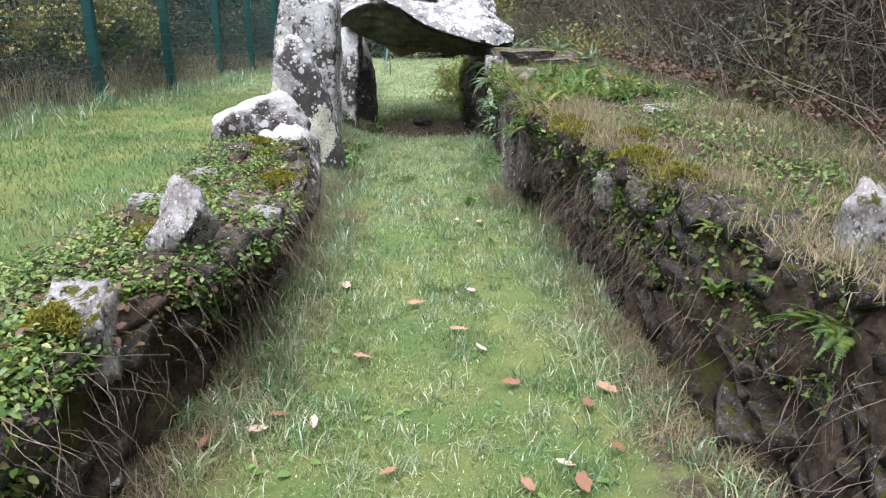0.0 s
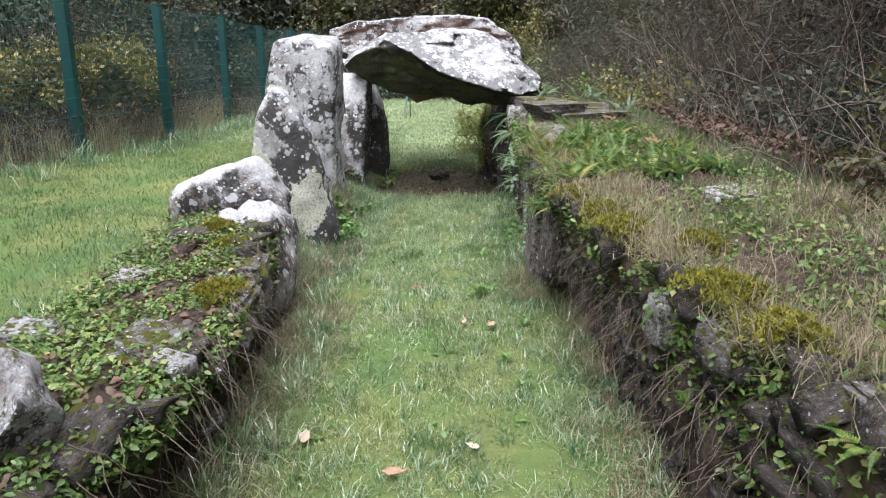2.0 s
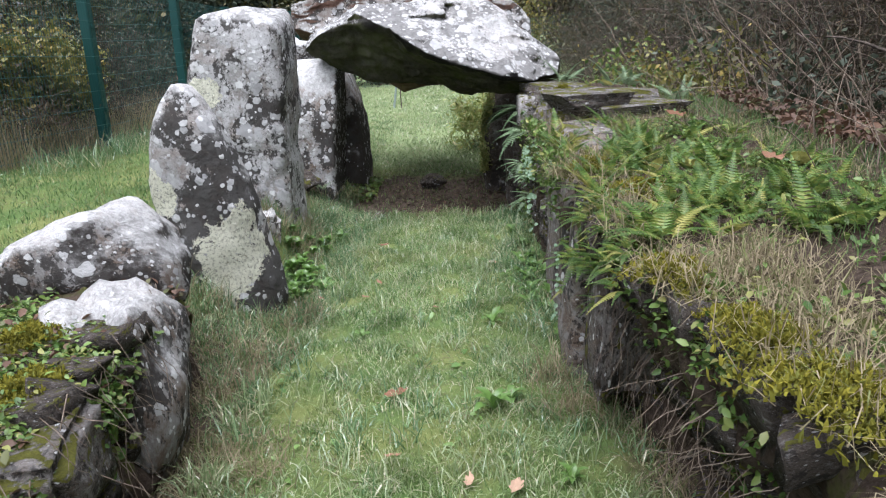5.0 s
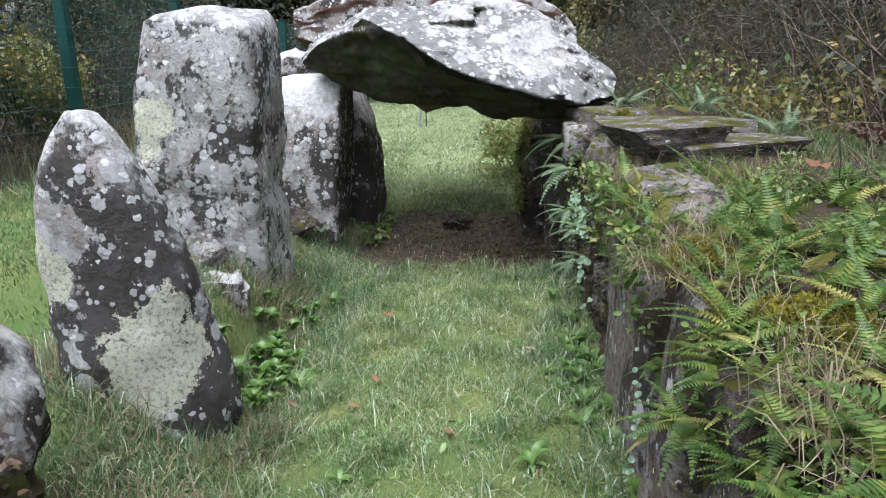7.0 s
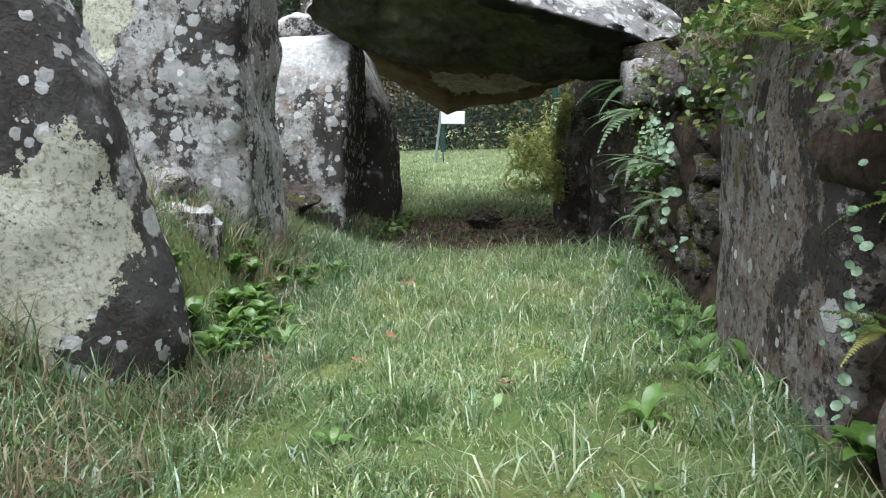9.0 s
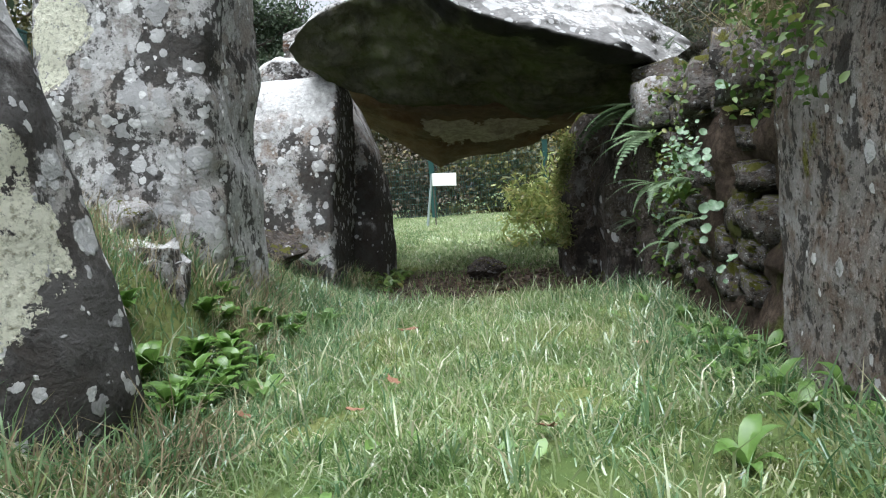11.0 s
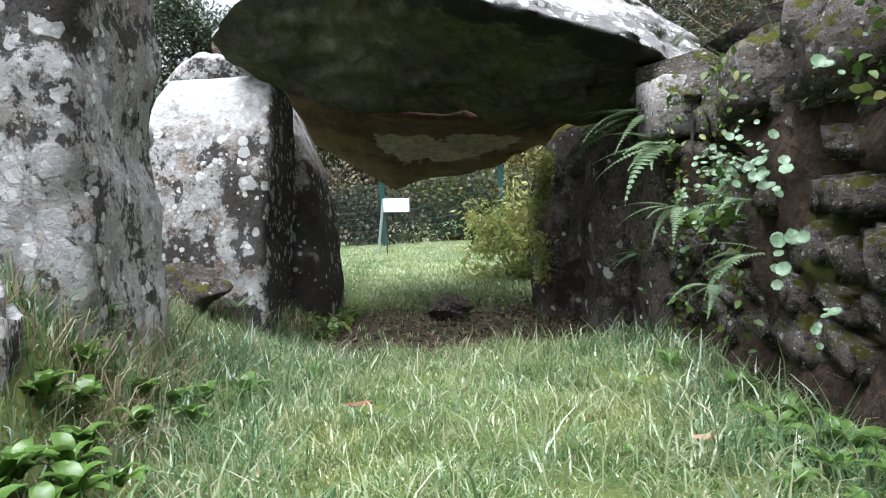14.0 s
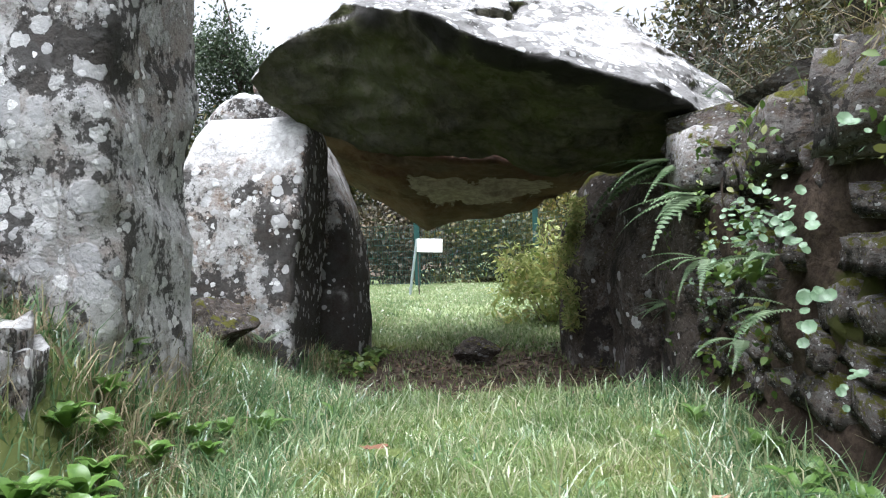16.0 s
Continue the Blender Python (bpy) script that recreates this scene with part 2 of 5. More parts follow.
def earth(name, a, b, moss=0.0):
    m = Mat(name, 0.95, 0.1)
    k, f = m.noise(3, 7, 0.7), m.noise(35, 8, 0.75)
    c = m.mix(m.step(f, 0.3, 0.7), a, b)
    c = m.mix(m.calc('MULTIPLY', m.step(k, 0.45, 0.6), 0.6), c, (0.045, 0.032, 0.024))
    if moss:
        c = m.mix(m.calc('MULTIPLY', m.step(m.noise(2.4, 6), 0.62 - 0.2 * moss, 0.68 - 0.2 * moss), 0.8), c, (0.075, 0.085, 0.02))
    return m.done(c, m.calc('ADD', f, m.calc('MULTIPLY', k, 2.0)), 1.0, 0.03)


M_EARTH = earth("rooty_earth", (0.038, 0.028, 0.021), (0.125, 0.094, 0.072), 0.34)


def turf():
    m = Mat("turf", 0.95, 0.1)
    x, y, z = m.place()
    f, k = m.noise(28, 8, 0.75), m.noise(1.6, 5)
    grass = m.mix(m.step(k, 0.35, 0.65), (0.085, 0.135, 0.042), (0.15, 0.17, 0.058))
    # Turf beyond the stones is paler, the field's brightness put into its colour.
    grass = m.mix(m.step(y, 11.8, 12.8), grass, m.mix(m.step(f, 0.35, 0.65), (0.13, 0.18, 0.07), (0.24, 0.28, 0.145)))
    soil = m.mix(m.step(f, 0.35, 0.65), (0.042, 0.031, 0.023), (0.12, 0.092, 0.07))
    wob = m.calc('MULTIPLY_ADD', m.noise(1.8, 6), 1.6, -0.8)
    yy, xx = m.calc('ADD', y, wob), m.calc('ADD', x, m.calc('MULTIPLY', wob, 0.5))
    bare = m.calc('MULTIPLY', m.calc('MULTIPLY', m.step(yy, 9.7, 10.1), m.step(yy, 11.7, 12.1, 1, 0)), m.calc('MULTIPLY', m.step(xx, -1.9, -1.6), m.step(xx, 1.0, 1.3, 1, 0)))
    edge = m.calc('MULTIPLY', m.step(m.calc('ABSOLUTE', m.calc('ADD', xx, 0.06)), 0.72, 0.98), m.calc('MULTIPLY', m.step(m.calc('ABSOLUTE', x), 1.25, 1.5, 1, 0), m.step(y, 6.6, 7.4, 1, 0)))
    bare = m.calc('MAXIMUM', bare, m.calc('MULTIPLY', edge, m.step(m.noise(5, 6), 0.32, 0.5)))
    wild = m.calc('MAXIMUM', m.step(xx, -4.75, -4.35, 1, 0), m.calc('MULTIPLY', m.step(xx, 1.9, 2.4), m.step(y, 16, 22, 1, 0)))
    bare = m.calc('MAXIMUM', bare, wild)
    thin = m.calc('MULTIPLY', m.step(f, 0.52, 0.62), m.step(m.noise(3.3, 5), 0.45, 0.6))
    c = m.mix(m.calc('MAXIMUM', bare, m.calc('MULTIPLY', thin, 0.8)), grass, soil)
    return m.done(c, f, 1.0, 0.02)


M_TURF = turf()
M_GRASS = leafy("grass_blade", (0.075, 0.150, 0.042), (0.33, 0.43, 0.175), (0.56, 0.53, 0.36), 0.2, 0.45, 0.9, 0.35)
M_LAWN = leafy("lawn_blade", (0.060, 0.125, 0.042), (0.15, 0.235, 0.08), (0.30, 0.28, 0.14), 0.4, 0.42, 0.4, 0.45)
# Pale blades: wet sheen is put into the base colour as well as the gloss.
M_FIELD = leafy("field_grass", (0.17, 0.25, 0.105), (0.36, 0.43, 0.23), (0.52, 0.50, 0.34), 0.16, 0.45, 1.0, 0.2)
M_TUFT = leafy("long_grass", (0.060, 0.135, 0.055), (0.27, 0.385, 0.195), (0.50, 0.47, 0.30), 0.16, 0.42, 1.0)
M_STRAW = leafy("dry_grass", (0.18, 0.150, 0.088), (0.38, 0.315, 0.21), (0.16, 0.19, 0.065), 0.7, 0.35, 0.2)
M_FERN = leafy("fern_frond", (0.055, 0.110, 0.024), (0.17, 0.26, 0.055), (0.26, 0.29, 0.07), 0.45, 0.38)
M_FERN2 = leafy("fern_grey_green", (0.085, 0.145, 0.065), (0.22, 0.29, 0.17), None, 0.45, 0.25)
M_FERNDRY = leafy("fern_yellow", (0.25, 0.26, 0.06), (0.36, 0.34, 0.11), None, 0.6, 0.3)
M_CREEP = leafy("creeper_leaf", (0.045, 0.095, 0.018), (0.15, 0.225, 0.05), (0.26, 0.26, 0.08), 0.42, 0.25)
M_DOCK = leafy("dock_leaf", (0.07, 0.15, 0.03), (0.17, 0.28, 0.07), None, 0.35, 0.3, 0.5)
M_WEED = leafy("weed_leaf", (0.055, 0.13, 0.025), (0.17, 0.29, 0.06), None, 0.28, 0.3, 0.6)
M_PENNY = leafy("pennywort_leaf", (0.085, 0.165, 0.080), (0.22, 0.32, 0.20), None, 0.35, 0.2, 0.45)
M_BUSH = leafy("shrub_leaf", (0.030, 0.040, 0.014), (0.085, 0.082, 0.024), (0.15, 0.12, 0.04), 0.5, 0.2)
M_LIME = leafy("bright_shrub_leaf", (0.20, 0.26, 0.07), (0.44, 0.47, 0.18), (0.50, 0.44, 0.18), 0.3, 0.5)
M_OAK = leafy("oak_leaf", (0.070, 0.085, 0.020), (0.20, 0.185, 0.045), (0.30, 0.22, 0.06), 0.45, 0.25)
M_DULL = leafy("thicket_leaf", (0.026, 0.025, 0.013), (0.065, 0.054, 0.028), (0.11, 0.075, 0.04), 0.6, 0.15)
M_GORSE = leafy("gorse_needle", (0.026, 0.037, 0.022), (0.060, 0.078, 0.048), (0.10, 0.09, 0.05), 0.6, 0.15)
M_PINE = leafy("pine_needle", (0.025, 0.045, 0.022), (0.07, 0.10, 0.05), None, 0.6, 0.15)
M_RED = leafy("bramble_red", (0.075, 0.042, 0.028), (0.14, 0.08, 0.05), (0.09, 0.10, 0.035), 0.6, 0.2)


def bark(name, a, b):
    m = Mat(name, 0.9, 0.15)
    k = m.noise(25, 7, 0.7, 0.5)
    return m.done(m.mix(m.step(k, 0.3, 0.7), a, b), k, 0.7, 0.01)


M_TWIG = bark("dead_twig", (0.10, 0.075, 0.055), (0.24, 0.195, 0.155))
M_BRUSH = bark("thicket_wood", (0.03, 0.024, 0.02), (0.12, 0.095, 0.075))
M_TRUNK = bark("dark_bark", (0.035, 0.028, 0.024), (0.12, 0.10, 0.085))


def plain(name, colour, rough, metal=0.0, spec=0.5, var=0.25):
    m = Mat(name, rough, spec)
    m.b.inputs["Metallic"].default_value = metal
    k = m.noise(12, 6, 0.7)
    return m.done(m.mix(m.calc('MULTIPLY', k, var * 2), colour, tuple(v * 0.5 for v in colour)), k, 0.15, 0.004)


M_POST = plain("green_coated_steel", (0.006, 0.055, 0.050), 0.45)
M_WIRE = plain("green_wire", (0.012, 0.075, 0.07), 0.5)
M_ZINC = plain("galvanised_steel", (0.45, 0.52, 0.55), 0.4, 0.6)
M_SIGN = plain("white_sign_sheet", (0.82, 0.82, 0.80), 0.5, 0.0, 0.4, 0.06)


def dry_leaf_mat():
    m = Mat("fallen_leaf_tan", 0.75, 0.25)
    c = m.ramp(m.chance(), (0.0, (0.17, 0.085, 0.05)), (0.35, (0.30, 0.17, 0.11)), (0.7, (0.42, 0.28, 0.19)), (0.95, (0.52, 0.42, 0.33)))
    k = m.noise(60, 5)
    return m.done(m.mix(m.calc('MULTIPLY', k, 0.5), c, (0.12, 0.06, 0.03)), k, 0.5, 0.004)


M_DRYLEAF = dry_leaf_mat()


# ---- mesh helpers ----
def link_mesh(name, verts, faces, material, parent=None, label="", smooth=True):
    """A mesh object; faces is a list of index arrays, one for each number of corners."""
    me = bpy.data.meshes.new(name)
    verts = np.asarray(verts, np.float32)
    me.vertices.add(len(verts))
    me.vertices.foreach_set("co", verts.ravel())
    faces = [np.asarray(f, np.int32) for f in faces if len(f)]
    me.loops.add(sum(f.size for f in faces))
    me.loops.foreach_set("vertex_index", np.concatenate([f.ravel() for f in faces]))
    counts = np.concatenate([np.full(len(f), f.shape[1], np.int32) for f in faces])
    starts = np.concatenate([[0], np.cumsum(counts)[:-1]]).astype(np.int32)
    me.polygons.add(len(counts))
    me.polygons.foreach_set("loop_start", starts)
    me.polygons.foreach_set("use_smooth", np.full(len(counts), smooth))
    me.update(calc_edges=True)
    me.materials.append(material)
    ob = new(name, me)
    if parent is not None:
        ob.parent = parent
    if label:
        ob["label"] = label
    return ob


def part(name, bm, material, parent, label="", smooth=True):
    me = bpy.data.meshes.new(name)
    bm.to_mesh(me)
    bm.free()
    for p in me.polygons:
        p.use_smooth = smooth
    me.materials.append(material)
    ob = new(name, me)
    ob.parent = parent
    if label:
        ob["label"] = label
    return ob


def thing(name, at, label, category, group="", kind=""):
    ob = tagged(new(name), label, category, group, kind)
    ob.matrix_basis = at if isinstance(at, Matrix) else Matrix.Translation(at)
    return ob


def blades(places, length, width, lean=0.5, droop=0.5, seed=1):
    """Grass blades of three faces each. Returns vertices and faces."""
    g = np.random.default_rng(seed)
    n = len(places)
    length = np.broadcast_to(length, n) * g.uniform(0.55, 1.25, n)
    width = np.broadcast_to(width, n) * g.uniform(0.7, 1.3, n)
    a, b = g.uniform(0, 2 * np.pi, n), g.uniform(0, 2 * np.pi, n)
    out = np.stack([np.cos(a), np.sin(a), np.zeros(n)], 1)
    side = np.stack([-np.sin(b), np.cos(b), np.zeros(n)], 1) * (width / 2)[:, None]
    l1 = g.uniform(0.05, 1.0, n) * lean
    l2 = l1 + g.uniform(0.1, 1.0, n) * droop
    up = np.array([0, 0, 1.0])
    p0 = np.asarray(places)
    p1 = p0 + (out * np.sin(l1)[:, None] + up * np.cos(l1)[:, None]) * (length * 0.55)[:, None]
    p2 = p1 + (out * np.sin(l2)[:, None] + up * np.cos(l2)[:, None]) * (length * 0.5)[:, None]
    v = np.stack([p0 - side, p0 + side, p1 + side * 0.8, p1 - side * 0.8, p2], 1).reshape(-1, 3)
    i = np.arange(n)[:, None] * 5
    return v, [i + np.array([0, 1, 2, 3]), i + np.array([3, 2, 4])]


def leaf_quads(places, size, seed=1, flat=0.5, shape=0.55):
    """Small folded leaves of four triangles-worth, lying every way; flat: how far they lie level."""
    g = np.random.default_rng(seed)
    n = len(places)
    size = np.broadcast_to(size, n) * g.uniform(0.6, 1.3, n)
    nrm = g.normal(size=(n, 3))
    nrm[:, 2] = np.abs(nrm[:, 2]) + flat * 2
    nrm /= np.linalg.norm(nrm, axis=1)[:, None]
    d = np.cross(nrm, g.normal(size=(n, 3)))
    d /= np.linalg.norm(d, axis=1)[:, None]
    s = np.cross(nrm, d)
    p = np.asarray(places)
    L, W = (d * size[:, None]), (s * (size * shape / 2)[:, None])
    lift = nrm * (size * 0.12)[:, None]
    v = np.stack([p, p + L * 0.35 + W + lift, p + L * 0.75 + W * 0.75 + lift * 0.6, p + L - lift * 0.8, p + L * 0.75 - W * 0.75 + lift * 0.6, p + L * 0.35 - W + lift, p + L * 0.5], 1).reshape(-1, 3)
    i = np.arange(n)[:, None] * 7
    return v, [i + np.array([0, 1, 2, 6]), i + np.array([6, 2, 3, 4]), i + np.array([0, 6, 4, 5])]


def tubes(paths, sides=4):
    """Tapered round stems: a list of (points, radius at base, radius at tip)."""
    vs, fs, base = [], [], 0
    ang = np.arange(sides) * 2 * np.pi / sides
    for pts, r0, r1 in paths:
        pts = np.asarray(pts, float)
        n = len(pts)
        t = np.gradient(pts, axis=0)
        t /= np.linalg.norm(t, axis=1)[:, None] + 1e-9
        ref = np.where(np.abs(t[:, 2:3]) > 0.9, [[1.0, 0, 0]], [[0, 0, 1.0]])
        u = np.cross(t, ref)
        u /= np.linalg.norm(u, axis=1)[:, None] + 1e-9
        w = np.cross(t, u)
        r = np.linspace(r0, r1, n)
        ring = pts[:, None] + (u[:, None] * np.cos(ang)[None, :, None] + w[:, None] * np.sin(ang)[None, :, None]) * r[:, None, None]
        vs.append(ring.reshape(-1, 3))
        k = np.arange(sides)
        for j in range(n - 1):
            a0 = base + j * sides
            fs.append(np.stack([a0 + k, a0 + (k + 1) % sides, a0 + sides + (k + 1) % sides, a0 + sides + k], 1))
        base += n * sides
    return np.concatenate(vs), [np.concatenate(fs)]


def wander(p, d, length, steps=6, bend=0.35, droop=0.0):
    """A crooked line from p along d."""
    d = Vector(d).normalized()
    pts, p = [Vector(p)], Vector(p)
    for _ in range(steps):
        d = (d + Vector((R.uniform(-1, 1), R.uniform(-1, 1), R.uniform(-1, 1) - droop)) * bend).normalized()
        p = p + d * (length / steps)
        pts.append(p.copy())
    return [tuple(q) for q in pts]


def rough_up(v, size, amount, seed=0.0, octaves=4):
    """Noise in metres at each vertex, along the way out from the middle."""
    v = np.asarray(v)
    mid = v.mean(0)
    for i in range(len(v)):
        q = Vector(v[i])
        w = noise.fractal(q / size + Vector((seed, seed * 2, 0)), 0.9, 2.1, octaves)
        o = q - Vector(mid)
        s = noise.noise_vector(q / (size * 0.5) + Vector((seed, 5, 7))) * 0.3
        v[i] = q + (o.normalized() + s) * (w * amount)
    return v


def loft(rings, close=True):
    """Skin over equal rings of points, closed at both ends."""
    n, k = len(rings), len(rings[0])
    v = np.concatenate(rings)
    i = np.arange(k)
    f = [np.stack([j * k + i, j * k + (i + 1) % k, (j + 1) * k + (i + 1) % k, (j + 1) * k + i], 1) for j in range(n - 1)]
    v = np.concatenate([v, [rings[0].mean(0)], [rings[-1].mean(0)]])
    e0, e1 = n * k, n * k + 1
    tri = np.concatenate([np.stack([(i + 1) % k, i, np.full(k, e0)], 1), np.stack([(n - 1) * k + i, (n - 1) * k + (i + 1) % k, np.full(k, e1)], 1)])
    return v, [np.concatenate(f), tri]


def upright(name, sections, material, label, seed, power=3.2, amount=0.05, size=0.35, turn=0.0, group="", rows=46, around=56):
    """A standing stone from level sections (z, left, right, front, back)."""
    s = np.array(sections, float)
    z = np.linspace(s[0, 0], s[-1, 0], rows)
    x0, x1, y0, y1 = (np.interp(z, s[:, 0], s[:, i]) for i in (1, 2, 3, 4))
    a = np.arange(around) * 2 * np.pi / around
    c, d = np.cos(a + 0.1), np.sin(a + 0.1)
    c, d = np.sign(c) * np.abs(c) ** (2 / power), np.sign(d) * np.abs(d) ** (2 / power)
    rings = [np.stack([(l + r) / 2 + c * (r - l) / 2 + turn * d * (b - f) / 2, (f + b) / 2 + d * (b - f) / 2, np.full(around, h)], 1) for h, l, r, f, b in zip(z, x0, x1, y0, y1)]
    v, f = loft(rings)
    v = rough_up(v, size, amount, seed)
    return tagged(link_mesh(name, v, f, material), label, "stone", group)


def rock_mesh(seed, detail=2, squash=(1, 1, 1), amount=0.35, cut=0.75):
    """A rock about 1 across: a ball cut flat in places and roughened."""
    bm = bmesh.new()
    bmesh.ops.create_icosphere(bm, subdivisions=detail, radius=0.55)
    q = random.Random(seed)
    planes = [(Vector((q.gauss(0, 1), q.gauss(0, 1), q.gauss(0, 1))).normalized(), q.uniform(0.55, 0.85) * 0.55 * cut / 0.75) for _ in range(9)]
    for v in bm.verts:
        for nrm, dist in planes:
            h = v.co.dot(nrm)
            if h > dist:
                v.co -= nrm * (h - dist)
        v.co += v.co.normalized() * noise.fractal(v.co * 3 + Vector((seed, 0, 0)), 1.0, 2.0, 3) * amount * 0.16
        v.co = Vector((v.co.x * squash[0], v.co.y * squash[1], v.co.z * squash[2]))
    me = bpy.data.meshes.new("stone")
    bm.to_mesh(me)
    bm.free()
    for p in me.polygons:
        p.use_smooth = True
    return me


# ---- the ground: one sheet, with the sunken passage in it ----
def ease(x, a, b):
    t = np.clip((np.asarray(x, float) - a) / (b - a), 0, 1)
    return t * t * (3 - 2 * t)


def left_edge(y):
    return np.interp(y, [-3, 2.2, 3.0, 4.0, 5.6, 6.4, 7.6, 9.5, 11.5], [-1.25, -1.2, -1.12, -1.05, -1.12, -1.2, -1.2, -1.25, -1.3])


def right_edge(y):
    return np.interp(y, [-3, 2.2, 2.9, 4.3, 5.7, 6.3, 6.5, 8.5, 10.3, 11.5], [1.3, 1.26, 1.1, 1.0, 0.97, 0.85, 0.7, 0.72, 0.68, 0.55])


def ground_z(x, y):
    x, y = np.asarray(x, float), np.asarray(y, float)
    far = ease(y, 12.0, 15.5)
    floor_z = (-0.07 * ease(y, 5.5, 9.0) - 0.06 * ease(y, 9.4, 10.4)) * (1 - ease(y, 12, 15)) + 0.02 * np.sin(x * 3.1 + y) * np.cos(y * 1.7)
    l, r = left_edge(y), right_edge(y)
    wall_l = 1 - ease(y, 6.1, 6.7)
    bank_l = (wall_l * ease(l - x, 0.08, 0.3) * 0.55 + (1 - wall_l) * (0.33 * ease(l - x, -0.35, 0.45) + 0.17 * ease(l - x, 0.4, 1.4))) * (1 - ease(y, 8.5, 20.0)) * (1 - far * (1 - ease(-x, 1.5, 3.5)))
    bank_r = np.interp(y, [0, 4, 6.5, 9, 11], [0.72, 0.78, 0.86, 0.90, 0.85]) * ease(x - r, 0.10, 0.35) * (1 - ease(y, 11.2, 13.0) * 0.75)
    bank_l = bank_l + 0.20 * ease(l - x, -0.12, 0.12) * ease(y, 7.45, 7.8) * (1 - ease(y, 8.3, 9.6)) * (1 - 0.8 * ease(l - x, 0.5, 1.6))
    lawn = 0.05 * np.sin(x * 0.8) * np.cos(y * 0.6) * ease(np.abs(x), 2, 4)
    rise = 0.25 * ease(x, 0.6, 2.5) * far
    return floor_z + bank_l + bank_r + lawn + rise


def spread(lo, hi, step, far, n=26):
    core = np.arange(lo, hi + step / 2, step)
    grow = np.geomspace(step * 2, far, n)
    return np.concatenate([lo - grow[::-1], core, hi + grow])


gx, gy = spread(-5.5, 3.5, 0.06, 400), spread(-2.5, 15.0, 0.07, 400)
GX, GY = np.meshgrid(gx, gy)
GZ = ground_z(GX, GY) + rng.normal(0, 0.004, GX.shape)
nx, ny = len(gx), len(gy)
idx = (np.arange(ny - 1)[:, None] * nx + np.arange(nx - 1)[None]).ravel()
ground = link_mesh("ground", np.stack([GX, GY, GZ], 2).reshape(-1, 3), [np.stack([idx, idx + 1, idx + nx + 1, idx + nx], 1)], M_TURF)
tagged(ground, "grassy ground with a sunken passage and bare soil", "ground", kind="structure")


# ---- the standing stones and capstones ----
upright("standing_stone", [(-0.40, -1.56, -1.02, 7.08, 7.46), (0.10, -1.61, -1.01, 7.06, 7.46), (0.40, -1.64, -1.03, 7.05, 7.44), (0.62, -1.65, -1.07, 7.05, 7.40), (0.85, -1.65, -1.12, 7.05, 7.38), (1.02, -1.62, -1.18, 7.06, 7.35), (1.17, -1.57, -1.25, 7.08, 7.31), (1.28, -1.52, -1.31, 7.11, 7.28), (1.37, -1.46, -1.37, 7.14, 7.24)],
        M_S1, "pointed granite standing stone with black crust and large cream lichen", 3.1, 3.0, 0.035, turn=0.1, group="standing stones")
upright("standing_stone", [(-0.2, -1.78, -1.22, 8.46, 9.05), (0.3, -1.80, -1.22, 8.44, 9.08), (0.6, -1.86, -1.22, 8.42, 9.1), (0.95, -1.92, -1.21, 8.42, 9.12), (1.4, -1.89, -1.20, 8.45, 9.1), (1.62, -1.83, -1.19, 8.48, 9.08), (1.72, -1.78, -1.22, 8.5, 9.04), (1.76, -1.68, -1.28, 8.55, 8.98), (1.78, -1.55, -1.4, 8.65, 8.85)],
        M_S2, "tall blocky granite standing stone crusted with grey lichen", 8.4, 6.5, 0.05, group="standing stones")
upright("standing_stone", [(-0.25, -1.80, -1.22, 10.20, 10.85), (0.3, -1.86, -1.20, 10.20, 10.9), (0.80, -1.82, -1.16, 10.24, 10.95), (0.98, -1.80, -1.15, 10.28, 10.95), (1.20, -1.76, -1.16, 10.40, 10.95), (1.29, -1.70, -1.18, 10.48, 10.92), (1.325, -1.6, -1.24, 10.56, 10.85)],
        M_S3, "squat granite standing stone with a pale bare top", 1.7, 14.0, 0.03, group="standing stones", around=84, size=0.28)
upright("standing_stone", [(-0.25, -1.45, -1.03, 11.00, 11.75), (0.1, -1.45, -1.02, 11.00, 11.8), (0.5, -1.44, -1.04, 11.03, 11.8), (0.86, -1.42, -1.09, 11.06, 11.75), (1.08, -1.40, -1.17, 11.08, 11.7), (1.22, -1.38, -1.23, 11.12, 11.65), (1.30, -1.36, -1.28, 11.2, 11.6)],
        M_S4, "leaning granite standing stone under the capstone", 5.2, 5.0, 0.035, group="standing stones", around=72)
upright("standing_stone", [(-0.35, 0.30, 1.0, 10.95, 11.9), (0.1, 0.25, 1.0, 10.93, 11.9), (0.45, 0.27, 1.0, 10.95, 11.9), (0.8, 0.33, 1.0, 11.02, 11.9), (0.98, 0.42, 0.95, 11.1, 11.8), (1.06, 0.58, 0.9, 11.2, 11.7)],
        M_WALL, "dark mossy standing stone supporting the capstone", 9.9, 3.6, 0.05, size=0.4, group="standing stones", rows=64, around=90)
upright("standing_stone", [(-0.3, 0.50, 1.1, 10.30, 10.95), (0.4, 0.46, 1.1, 10.28, 10.95), (0.8, 0.52, 1.1, 10.32, 10.95), (1.02, 0.66, 1.0, 10.4, 10.9)],
        M_WALL, "dark earthy standing stone beneath the capstone", 4.4, 4.4, 0.05, size=0.4, group="standing stones", rows=64, around=90)
